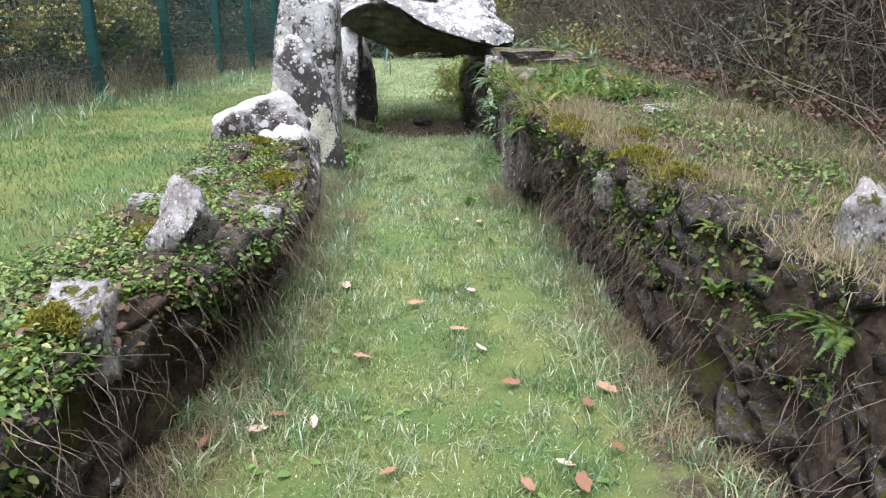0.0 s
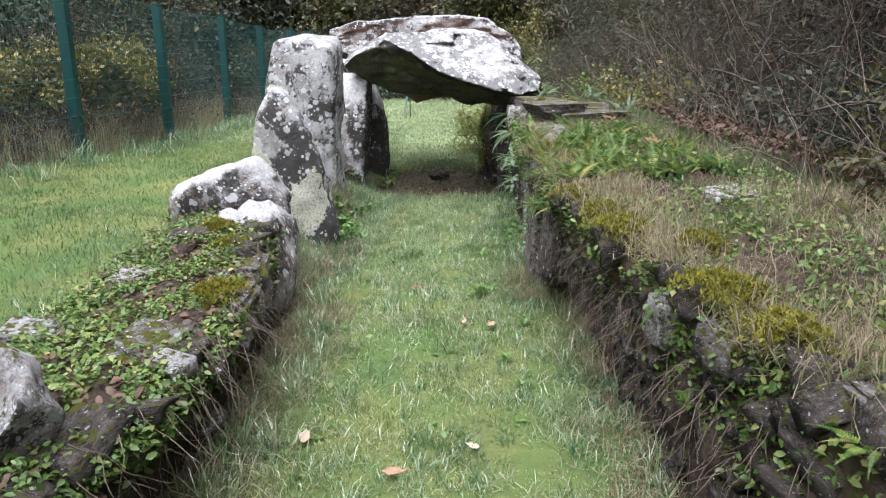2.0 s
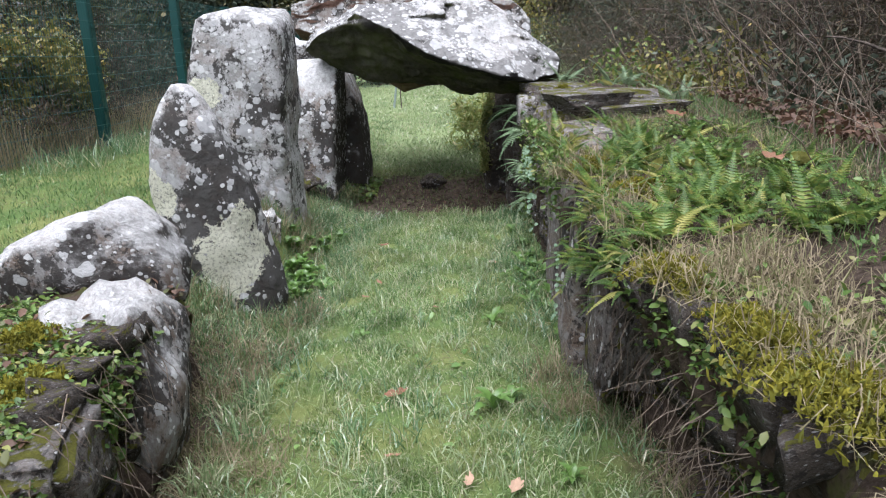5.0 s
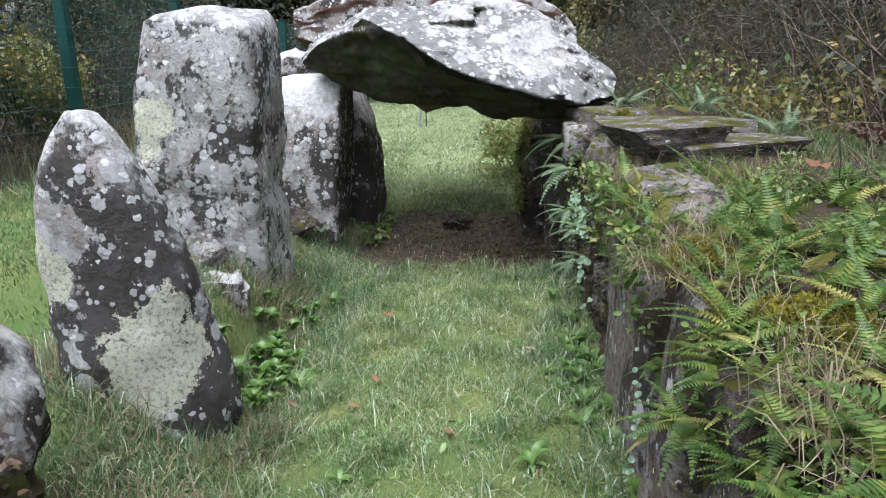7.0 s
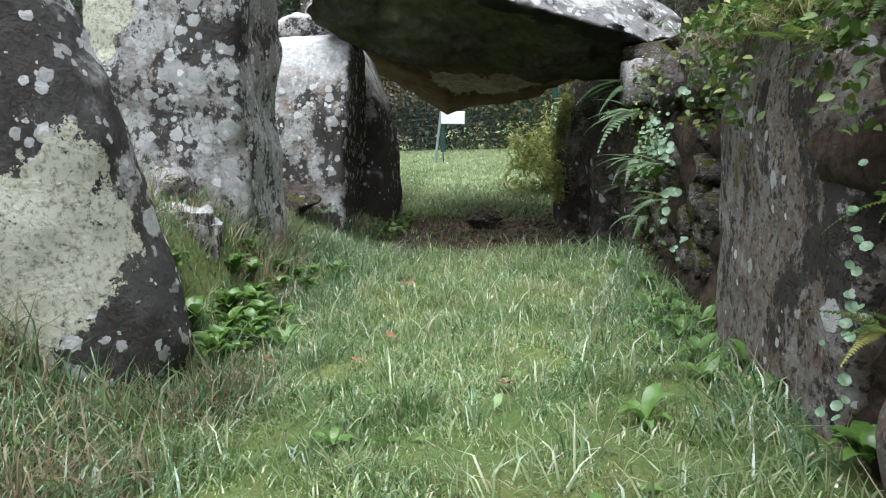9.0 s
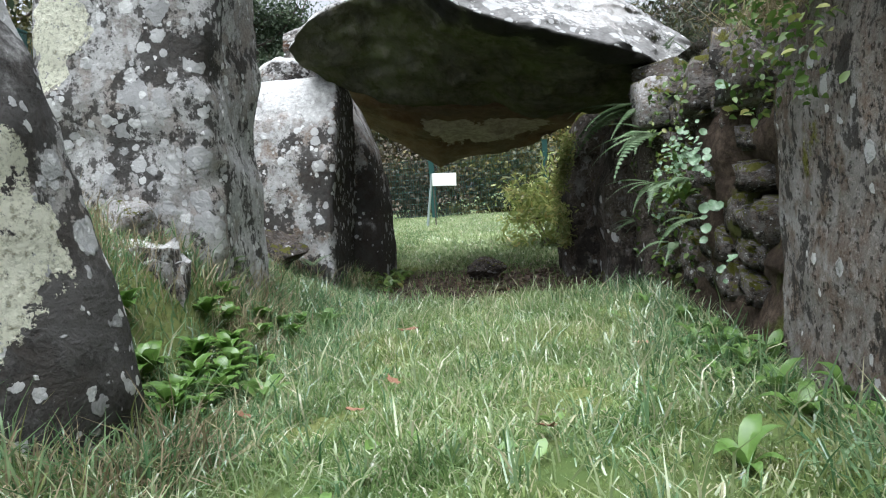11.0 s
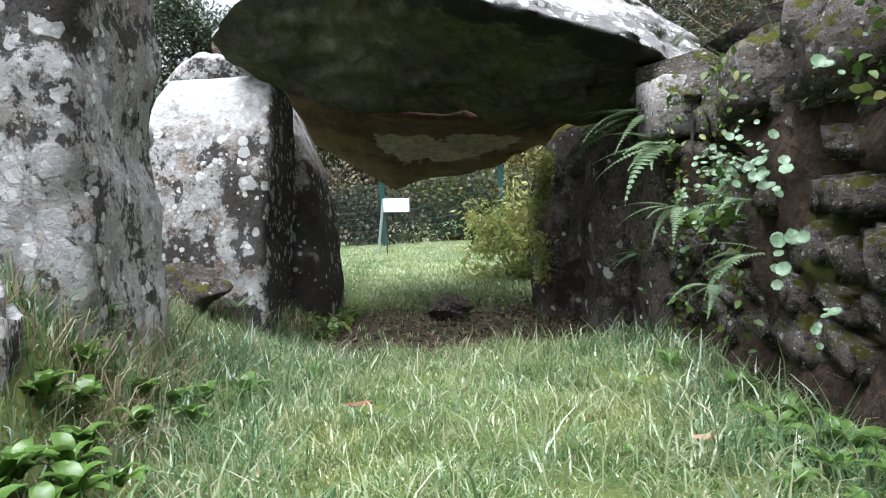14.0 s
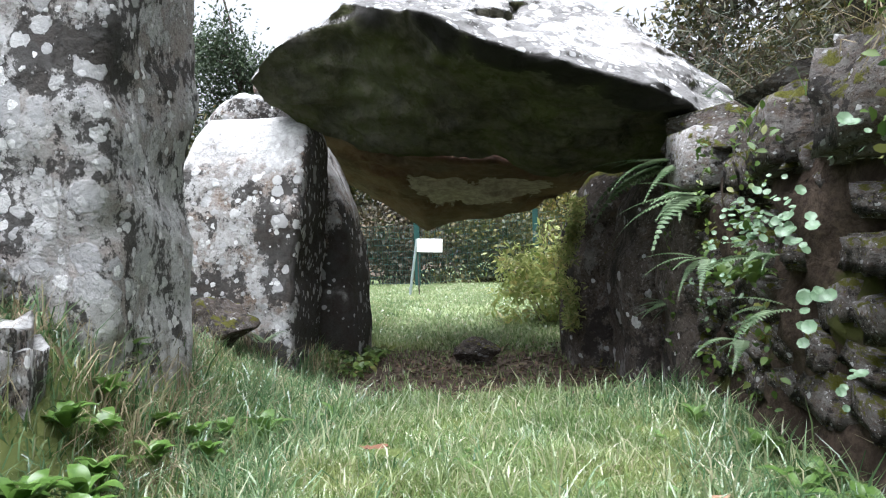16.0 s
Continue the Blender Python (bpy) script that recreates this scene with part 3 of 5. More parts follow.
upright("standing_stone", [(-0.3, 0.60, 1.1, 9.72, 10.26), (0.4, 0.57, 1.1, 9.70, 10.28), (0.75, 0.60, 1.1, 9.74, 10.26), (0.92, 0.70, 1.0, 9.8, 10.2)],
        M_WALL, "narrow dark upright stone in the chamber side", 14.4, 4.0, 0.05, size=0.35, group="standing stones", rows=64, around=90)
upright("standing_stone", [(-0.3, 0.57, 0.95, 6.40, 6.70), (0.3, 0.58, 0.95, 6.38, 6.71), (0.7, 0.60, 0.95, 6.42, 6.70), (0.88, 0.63, 0.95, 6.46, 6.68), (0.95, 0.70, 0.9, 6.52, 6.64)],
        M_SLAB, "narrow upright slab at the wall corner below ferns", 6.3, 6.0, 0.03, group="standing stones")
upright("standing_stone", [(-0.3, 0.62, 0.98, 6.98, 8.02), (0.3, 0.62, 0.98, 6.97, 8.04), (0.7, 0.62, 0.98, 7.0, 8.04), (0.95, 0.63, 0.98, 7.07, 8.02), (1.03, 0.69, 0.94, 7.2, 7.95)],
        M_SLAB, "broad pitted upright slab lining the passage", 2.9, 7.0, 0.035, group="standing stones", around=90)


def capstone(name, sections, material, label, seed, amount=0.05, size=0.5, cols=150, notch=None):
    """A lying slab from upright cuts (x, then y and z of front lip, top, back and keel)."""
    s = np.array(sections, float)
    xs = np.linspace(s[0, 0], s[-1, 0], cols)
    c = np.stack([np.interp(xs, s[:, 0], s[:, i]) for i in range(1, 9)], 1).reshape(-1, 4, 2)
    rings = []
    for x, poly in zip(xs, c):
        p = np.concatenate([poly[i] + (poly[(i + 1) % 4] - poly[i]) * np.linspace(0, 1, 17)[:-1, None] for i in range(4)])
        for _ in range(1):
            q = np.roll(p, -1, 0)
            p = np.stack([0.75 * p + 0.25 * q, 0.25 * p + 0.75 * q], 1).reshape(-1, 2)
        rings.append(np.stack([np.full(len(p), x), p[:, 0], p[:, 1]], 1))
    for end, k in ((0, 3), (-1, -3)):
        rings[end][:, 1:] = rings[end][:, 1:].mean(0) + (rings[end][:, 1:] - rings[end][:, 1:].mean(0)) * 0.6
    v, f = loft(rings)
    v = rough_up(v, size, amount, seed)
    # broken ledges across the weathered front
    d = v - v.mean(0)
    for k in range(len(v)):
        if d[k, 1] < 0.2:
            w = noise.fractal(Vector((v[k, 0] * 1.6, v[k, 1] * 3, v[k, 2] * 5 + seed)), 0.8, 2.2, 4)
            v[k, 1] += 0.02 * math.tanh(5 * w)
            v[k, 2] += 0.012 * math.tanh(4 * (w + 0.2))
    if notch:
        x0, x1, z0, z1 = notch
        cut = ((v[:, 0] > x0) & (v[:, 0] < x1) & (np.abs(v[:, 2] - z0) < 0.022)) | ((np.abs(v[:, 0] - x1) < 0.018) & (v[:, 2] > z0 - 0.02) & (v[:, 2] < z1))
        v[cut & (d[:, 1] < 0), 1] += 0.06
    return tagged(link_mesh(name, v, f, material), label, "capstone")


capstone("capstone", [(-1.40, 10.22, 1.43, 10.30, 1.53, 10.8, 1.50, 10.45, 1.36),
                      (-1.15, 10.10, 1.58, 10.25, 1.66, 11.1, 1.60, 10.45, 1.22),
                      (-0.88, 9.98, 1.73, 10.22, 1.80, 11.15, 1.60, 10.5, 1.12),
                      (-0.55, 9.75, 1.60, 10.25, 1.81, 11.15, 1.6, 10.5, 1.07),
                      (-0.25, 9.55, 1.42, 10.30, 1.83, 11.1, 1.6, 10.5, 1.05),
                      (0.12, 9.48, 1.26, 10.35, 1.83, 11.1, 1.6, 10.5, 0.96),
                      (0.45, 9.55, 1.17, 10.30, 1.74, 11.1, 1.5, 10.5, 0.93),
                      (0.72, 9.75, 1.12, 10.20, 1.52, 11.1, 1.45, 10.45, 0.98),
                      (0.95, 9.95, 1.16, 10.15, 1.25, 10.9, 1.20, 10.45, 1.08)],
         M_CAP, "tilted granite capstone, pale lichen on top, green stain and painted shade below", 2.5, 0.075, 0.42, notch=(-0.40, -0.06, 1.67, 1.78))
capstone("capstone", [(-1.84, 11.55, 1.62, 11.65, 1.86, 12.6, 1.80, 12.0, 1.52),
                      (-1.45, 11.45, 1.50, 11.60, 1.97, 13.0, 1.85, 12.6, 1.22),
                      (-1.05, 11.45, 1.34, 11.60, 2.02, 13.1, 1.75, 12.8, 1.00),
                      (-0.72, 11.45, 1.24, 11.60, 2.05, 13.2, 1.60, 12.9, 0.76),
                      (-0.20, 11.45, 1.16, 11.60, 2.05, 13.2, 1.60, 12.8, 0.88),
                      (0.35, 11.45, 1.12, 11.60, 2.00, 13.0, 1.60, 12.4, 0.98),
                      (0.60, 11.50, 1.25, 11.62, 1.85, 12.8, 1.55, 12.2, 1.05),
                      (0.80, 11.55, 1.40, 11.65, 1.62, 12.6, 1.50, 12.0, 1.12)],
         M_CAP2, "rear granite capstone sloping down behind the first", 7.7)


def boulder(at, size, material, label, seed, turn=0.0, squash=(1, 1, 1), cut=0.8, name="boulder"):
    ob = new(name, rock_mesh(seed, 4, squash, 0.6, cut))
    ob.data.materials.append(material)
    ob.matrix_basis = pose(*at, 0, 0, turn) @ Matrix.Diagonal((*size, 1))
    return tagged(ob, label, "stone")


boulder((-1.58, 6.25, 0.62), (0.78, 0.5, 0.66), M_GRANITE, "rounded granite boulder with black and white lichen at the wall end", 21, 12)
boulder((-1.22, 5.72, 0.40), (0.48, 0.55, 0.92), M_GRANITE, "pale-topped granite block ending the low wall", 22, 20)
boulder((-1.45, 5.35, 0.42), (0.52, 0.42, 0.46), M_WALL, "flat-topped mossy block in the low wall", 23, 5)
boulder((-1.11, 2.95, 0.74), (0.30, 0.28, 0.40), M_WALLPALE, "pale grey stone rising from the creeper", 34, 30, (1, 1, 1), 0.58)
boulder((1.42, 2.42, 0.86), (0.28, 0.33, 0.42), M_WALLPALE, "pale grey stone standing in the wall top", 36, 10, (1, 1, 1), 0.58)
boulder((-1.48, 8.30, 0.49), (0.19, 0.14, 0.14), M_WALLPALE, "small pale cobble at the foot of the stone", 27)
boulder((-1.50, 9.95, 0.22), (0.36, 0.3, 0.28), M_WALL, "mossy cobble at the foot of the stone", 28)
boulder((-0.30, 11.25, -0.06), (0.30, 0.16, 0.16), M_WALL, "dark half-buried stone in the bare soil", 29)
boulder((-1.62, 10.95, 1.36), (0.5, 0.5, 0.4), M_S3, "pale packing stone wedged below the capstone", 30)


# ---- the two low walls: rubble cores with stones set in them ----
def wall_core(name, profile, y0, y1, material, label, seed, n=150, amount=0.07):
    """A rubble bank: profile(y) gives the outline in (x, z), swept along y and roughened."""
    rings = []
    for y in np.linspace(y0, y1, n):
        p = np.array(profile(y), float)
        t = np.linspace(0, len(p) - 1, 44)
        rings.append(np.stack([np.interp(t, range(len(p)), p[:, 0]), np.full(44, y), np.interp(t, range(len(p)), p[:, 1])], 1))
    v = np.concatenate(rings)
    for i in range(len(v)):
        q = Vector(v[i])
        w = noise.fractal(Vector((q.x * 2, q.y, q.z)) * 4 + Vector((seed, 0, 0)), 0.8, 2.1, 5)
        w2 = noise.cell(Vector((q.x * 3, q.y * 5, q.z * 7)) + Vector((seed, 3, 1)))
        v[i] += np.array([w * amount + (w2 - 0.5) * 0.03, 0, w * amount * 0.6])
    k = 44
    j = (np.arange(n - 1)[:, None] * k + np.arange(k - 1)[None]).ravel()
    ob = link_mesh(name, v, [np.stack([j, j + 1, j + k + 1, j + k], 1)], material)
    return tagged(ob, label, "wall", kind="structure")


def left_profile(y):
    e, top = left_edge(y), np.interp(y, [-3, 2, 3.2, 4.5, 6.4], [0.68, 0.66, 0.62, 0.58, 0.6])
    over = np.interp(y, [-3, 2.2, 3.2, 4.2, 5.2, 6.4], [0.05, 0.06, 0.26, 0.16, 0.05, 0.0])
    return [(e + 0.06, -0.15), (e + 0.02, 0.15), (e + 0.02 + over * 0.6, 0.42), (e + over, top - 0.06), (e + over - 0.10, top + 0.02), (e - 0.35, top + 0.03), (e - 0.7, top - 0.03), (e - 1.0, 0.40)]


def right_profile(y):
    e, top = right_edge(y), np.interp(y, [-3, 2, 4, 6, 8, 10, 11], [0.84, 0.85, 0.88, 0.93, 0.93, 0.95, 0.9])
    over = np.interp(y, [-3, 2.4, 3.2, 4, 4.8, 5.5, 6.2, 6.6, 8, 11], [-0.12, -0.08, 0.02, 0.08, 0.2, 0.3, 0.22, 0.0, 0.0, 0.0])
    return [(e - 0.06, -0.15), (e, 0.2), (e - over * 0.5, 0.5), (e - over, top - 0.12), (e - over + 0.1, top - 0.01), (e + 0.45, top + 0.06), (e + 0.9, top + 0.08), (e + 1.4, 0.70)]


wall_west = wall_core("wall_west", left_profile, -2.4, 6.3, M_EARTH, "low earthy drystone wall overgrown with creeper", 1.5)
wall_east = wall_core("wall_east", right_profile, -2.4, 11.0, M_EARTH, "drystone retaining wall topped with moss, ferns and dry grass", 4.5, 210)

def slab_mesh(seed):
    """A broken wall stone about 1 across, with flat faces and worn edges."""
    bm = bmesh.new()
    bmesh.ops.create_cube(bm, size=0.95)
    q = random.Random(seed)
    for v in bm.verts:
        v.co += Vector((q.uniform(-0.16, 0.16), q.uniform(-0.16, 0.16), q.uniform(-0.2, 0.2)))
    bmesh.ops.bevel(bm, geom=bm.edges[:], offset=0.05, segments=1, affect='EDGES')
    bmesh.ops.subdivide_edges(bm, edges=bm.edges[:], cuts=1, use_grid_fill=True)
    for v in bm.verts:
        v.co += noise.noise_vector(v.co * 2.6 + Vector((seed, 0, 0))) * 0.075 + noise.noise_vector(v.co * 8 + Vector((seed, 4, 0))) * 0.03
    me = bpy.data.meshes.new("stone")
    bm.to_mesh(me)
    bm.free()
    for p in me.polygons:
        p.use_smooth = True
    return me


def hero_mesh(seed, cuts=4):
    """A squared block about 1 across, with broken corners, pits and worn edges."""
    bm = bmesh.new()
    bmesh.ops.create_cube(bm, size=0.95)
    q = random.Random(seed)
    for v in bm.verts:
        v.co += Vector((q.uniform(-0.09, 0.09), q.uniform(-0.09, 0.09), q.uniform(-0.07, 0.07)))
    bmesh.ops.bevel(bm, geom=bm.edges[:], offset=0.09, segments=2, affect='EDGES')
    bmesh.ops.subdivide_edges(bm, edges=bm.edges[:], cuts=cuts, use_grid_fill=True)
    for v in bm.verts:
        k = v.co * 2.2 + Vector((seed, 0, 0))
        v.co += noise.noise_vector(k) * 0.10 + v.co.normalized() * (noise.fractal(k * 2.3, 0.8, 2.1, 4) * 0.055 - 0.05 * max(0, noise.noise(k * 1.4) - 0.25))
    me = bpy.data.meshes.new("stone")
    bm.to_mesh(me)
    bm.free()
    for p in me.polygons:
        p.use_smooth = True
    return me


STONES = [slab_mesh(40 + i) for i in range(10)]
PALE = [s.copy() for s in STONES]
for s in STONES:
    s.materials.append(M_WALL)
for s in PALE:
    s.materials.append(M_WALLPALE)


HERO = [hero_mesh(100 + i) for i in range(8)]
for i, s in enumerate(HERO):
    s.materials.append(M_WALLPALE if i > 4 else M_BLOCK)
COARSE = [hero_mesh(120 + i, 2) for i in range(6)]
for s in COARSE:
    s.materials.append(M_BLOCK)
TOPS = [slab_mesh(70 + i) for i in range(8)]
for s in TOPS:
    s.materials.append(M_BLOCK)
    for p in s.polygons:
        p.use_smooth = False


def face_x(profile, y, z):
    p = np.array(profile(y)[:5])
    return float(np.interp(z, p[:4, 1], p[:4, 0]))


def set_stones(wall, profile, side, y0, y1, z1, count, seed, pale, tilt=0.0, small=1.0):
    q = random.Random(seed)
    z = 0.05
    while z < z1:
        h = q.uniform(0.07, 0.15) * small
        y = y0 + q.uniform(0, 0.2)
        while y < y1:
            w = q.uniform(0.12, 0.36) * small
            if q.random() < count:
                ob = new("stone", q.choice(COARSE if y0 > 8 else PALE if q.random() < pale else STONES))
                ob.parent = wall
                x = face_x(profile, y + w / 2, z + h / 2)
                lean = tilt if y < 4.6 else 0
                ob.matrix_basis = pose(x - side * q.uniform(0.04, 0.085), y + w / 2, z + h / 2, lean * q.uniform(0.3, 1.4) + q.uniform(-16, 16), q.uniform(-16, 16), q.uniform(-24, 24)) @ Matrix.Diagonal((q.uniform(0.16, 0.26), w * q.uniform(0.6, 1.25), h * q.uniform(0.6, 1.4), 1))
            y += w
        z += h


set_stones(wall_west, left_profile, 1, 0.6, 6.0, 0.60, 0.5, 3, 0.1, 0, 0.8)
set_stones(wall_east, right_profile, -1, 0.8, 6.3, 0.82, 0.58, 5, 0.0, 30, 0.68)
set_stones(wall_east, right_profile, -1, 8.15, 10.2, 0.78, 0.97, 6, 0.05, 0, 0.95)
sill_mesh = hero_mesh(91)
sill_mesh.materials.append(M_SILL)
sill = new("small_block", sill_mesh)
sill.matrix_basis = pose(-1.38, 8.15, 0.145, 0, 3, 14) @ Matrix.Diagonal((0.28, 0.22, 0.54, 1))
tagged(sill, "small squared upright stone with a white top in grass", "stone")
# the flat stones along the top of the eastern wall
for x, y, z, sx, sy, sz, rz, me in ((0.86, 8.42, 0.90, 0.46, 0.52, 0.32, 8, HERO[0]), (0.84, 8.92, 0.89, 0.44, 0.42, 0.27, -6, HERO[2]), (0.88, 9.30, 0.92, 0.42, 0.32, 0.22, -12, HERO[3]), (0.92, 8.3, 1.1, 0.5, 0.4, 0.12, 25, TOPS[4]), (0.86, 9.72, 1.02, 0.55, 0.5, 0.16, 20, TOPS[5]),
                                    (0.72, 9.62, 0.90, 0.34, 0.3, 0.2, 5, PALE[3]), (1.15, 9.0, 1.04, 0.8, 0.5, 0.14, -8, TOPS[6]), (1.2, 8.35, 1.02, 0.7, 0.45, 0.12, 14, TOPS[7]),
                                    (0.98, 4.05, 0.66, 0.22, 0.22, 0.22, 0, HERO[5]), (1.06, 3.55, 0.74, 0.24, 0.3, 0.16, 15, HERO[0]), (1.14, 3.05, 0.50, 0.2, 0.4, 0.13, 20, STONES[2]),
                                    (1.26, 2.9, 0.80, 0.3, 0.4, 0.16, 0, HERO[1]), (1.5, 5.0, 0.93, 0.35, 0.3, 0.14, 15, HERO[6]), (0.78, 6.1, 0.5, 0.3, 0.4, 0.75, 0, HERO[2])):
    ob = new("stone", me)
    ob.parent = wall_east
    ob.matrix_basis = pose(x, y, z, 0, 0, rz) @ Matrix.Diagonal((sx, sy, sz, 1))
for x, y, z, sx, sy, sz, rz, me in ((-1.0, 4.35, 0.50, 0.36, 0.42, 0.24, 5, HERO[3]), (-1.12, 4.9, 0.48, 0.4, 0.45, 0.3, 20, HERO[4]), (-1.5, 4.6, 0.61, 0.2, 0.16, 0.08, 0, PALE[4]),
                                    (-1.22, 2.25, 0.60, 0.24, 0.34, 0.28, 10, HERO[7]), (-1.05, 3.75, 0.58, 0.3, 0.4, 0.2, -10, HERO[1]), (-1.6, 3.9, 0.61, 0.2, 0.16, 0.08, 0, PALE[7])):
    ob = new("stone", me)
    ob.parent = wall_west
    ob.matrix_basis = pose(x, y, z, 0, 0, rz) @ Matrix.Diagonal((sx, sy, sz, 1))


# ---- the fences ----
def box_bm(size, at, bevel):
    bm = bmesh.new()
    bmesh.ops.create_cube(bm, size=1, matrix=Matrix.Translation(at) @ Matrix.Diagonal((*size, 1)))
    bmesh.ops.bevel(bm, geom=bm.edges[:], offset=bevel, segments=2, affect='EDGES')
    return bm


def wire_fence(spots, height, label):
    """Posts at the spots with welded mesh between them."""
    base = thing("fence", (*spots[0], 0), label, "fence")
    x0, y0 = spots[0]
    for i, (x, y) in enumerate(spots):
        z = float(ground_z(x, y)) - 0.03
        p = part("post", box_bm((0.12, 0.12, height + 0.4), (0, 0, height / 2 - 0.2), 0.008), M_POST, base, smooth=False)
        p.matrix_basis = pose(x - x0, y - y0, z, R.uniform(-0.8, 0.8), R.uniform(-0.8, 0.8), 0)
        part("cap", box_bm((0.132, 0.132, 0.03), (0, 0, height + 0.012), 0.006), M_POST, p, smooth=False)
        for h in (0.25, 0.5, 0.75):
            part("clamp", box_bm((0.03, 0.07, 0.05), (0.072, 0, h * height), 0.005), M_POST, p, smooth=False)
        if i + 1 < len(spots):
            x2, y2 = spots[i + 1]
            z2 = float(ground_z(x2, y2))
            n = int(math.hypot(x2 - x, y2 - y) / 0.055)
            a, b = np.array([x - x0, y - y0, z + 0.05]), np.array([x2 - x0, y2 - y0, z2 + 0.05])
            off = np.array([0.076, 0, 0])
            rise = np.array([0, 0, height - 0.1])
            wires = [((a + (b - a) * (k + 0.5) / n + off, a + (b - a) * (k + 0.5) / n + off + rise), 0.003, 0.003) for k in range(n)]
            wires += [((a + off * 1.1 + rise * h, b + off * 1.1 + rise * h), 0.003, 0.003) for h in np.linspace(0.02, 0.99, 10)]
            v, f = tubes(wires, 3)
            m = link_mesh("mesh_panel", v, f, M_WIRE, base, smooth=False)
            m["kind"] = "stuff"
    return base


wire_fence([(-4.45, y) for y in (-0.8, 1.8, 4.4, 7.0, 9.65, 12.25, 15.0, 17.6, 20.2, 22.6)], 1.98, "dark green steel post fence with welded wire mesh")
wire_fence([(x, 22.7) for x in (-4.3, -1.7, 0.9, 3.5, 6.1)], 1.4, "green wire fence closing the field")

# ---- the sign beyond the stones ----
sign = thing("sign", (-1.32, 18.0, 0), "white rectangular sign on a leaning galvanised pole", "sign")
v, f = tubes([([(-0.10, 0, -0.1), (0.04, 0, 0.88)], 0.022, 0.022)], 8)
link_mesh("pole", v, f, M_ZINC, sign)
v, f = tubes([([(0.06, 0.02, -0.1), (0.045, 0.02, 0.80)], 0.012, 0.012)], 6)
link_mesh("stake", v, f, M_TRUNK, sign)
bm = bmesh.new()
bmesh.ops.create_cube(bm, size=1, matrix=pose(0.24, -0.03, 0.77, 0, 2, 0) @ Matrix.Diagonal((0.40, 0.008, 0.21, 1)))
bmesh.ops.bevel(bm, geom=bm.edges[:], offset=0.003, segments=1, affect='EDGES')
part("panel", bm, M_SIGN, sign, smooth=False)


# ---- grass ----
def scatter(n, x0, x1, y0, y1, seed, keep=None):
    g = np.random.default_rng(seed)
    x, y = g.uniform(x0, x1, n), g.uniform(y0, y1, n)
    if keep is not None:
        m = g.random(n) < keep(x, y)
        x, y = x[m], y[m]
    return np.stack([x, y, ground_z(x, y) - 0.006], 1)


def clump(x, y, s):
    return 0.5 + 0.5 * np.sin(x * s + 1.7 * np.sin(y * s * 0.7)) * np.cos(y * s * 0.83 + 1.3 * np.sin(x * s * 0.6))


def in_passage(x, y):
    d = np.minimum(x - left_edge(y), right_edge(y) - x)
    worn = 1 - 0.97 * ease(y + 0.25 * np.sin(x * 5), 9.75, 10.1) * (1 - ease(y, 11.7, 12.3))
    return (d > -0.06) * (0.22 + 0.78 * clump(x, y, 9.0) ** 0.8) * worn * (0.12 + 0.88 * ease(d + 0.12 * np.sin(y * 3.3 + x * 2), 0.05, 0.38 + 0.16 * (y < 5.5)))


def grass_patch(name, pts, length, width, label, seed, material=None, lean=0.5, droop=0.6):
    v, f = blades(pts, length, width, lean, droop, seed)
    return tagged(link_mesh(name, v, f, material or M_GRASS), label, "grass", kind="stuff")


p = scatter(125000, -1.4, 1.4, 0.9, 5.9, 1, in_passage)
grass_patch("grass", p, 0.016 + 0.055 * clump(p[:, 0], p[:, 1], 6.3) ** 2.2, 0.0050, "short mown green grass in the passage", 1, lean=0.95, droop=1.0)
p = scatter(200000, -1.35, 0.95, 5.9, 10.4, 2, in_passage)
grass_patch("grass", p, (0.016 + (0.04 + 0.03 * ease(p[:, 1], 5.9, 7.2)) * clump(p[:, 0], p[:, 1], 9.1) ** 2.0), 0.0044, "wet green grass before the stones", 2, lean=1.0, droop=1.2)
p = scatter(9000, -1.2, 0.7, 9.6, 12.6, 12, lambda x, y: 0.25 + 0.5 * ease(y, 11.4, 12.2))
grass_patch("grass", p, 0.05, 0.005, "thin grass on the bare soil", 12)
p = scatter(90000, -4.6, -1.1, 1.0, 16.0, 3, lambda x, y: (x < left_edge(y) - np.where(y < 6.3, 0.75, -0.25)) * (0.45 + 0.55 * clump(x, y, 3.0)))
grass_patch("grass", p, 0.05, 0.0065, "mown lawn beside the fence", 3, M_LAWN, 0.9, 1.0)
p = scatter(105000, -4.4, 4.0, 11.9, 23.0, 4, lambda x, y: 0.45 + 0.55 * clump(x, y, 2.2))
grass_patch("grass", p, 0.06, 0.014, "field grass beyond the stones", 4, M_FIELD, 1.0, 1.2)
p = scatter(26000, -1.9, -1.05, 6.2, 11.0, 13, lambda x, y: 0.4 + 0.6 * clump(x, y, 6.0))
grass_patch("grass", p, 0.085, 0.0042, "rough grass on the bank between the stones", 13, M_TUFT, lean=1.1, droop=1.4)


def tufts(name, spots, blades_each, length, width, material, label, seed, radius=0.05, lean=0.8, droop=1.1, z=None):
    """Clumps of long blades."""
    g = np.random.default_rng(seed)
    s = np.repeat(np.asarray(spots, float), blades_each, 0)
    off = g.normal(0, radius, (len(s), 2))
    x, y = s[:, 0] + off[:, 0], s[:, 1] + off[:, 1]
    h = ground_z(x, y) - 0.01 if z is None else z(x, y)
    return grass_patch(name, np.stack([x, y, h], 1), np.repeat(g.uniform(0.6, 1.3, len(spots)), blades_each) * length, width, label, seed, material, lean, droop)


g = np.random.default_rng(21)
y = g.uniform(1.0, 9.8, 62) ** 1.0
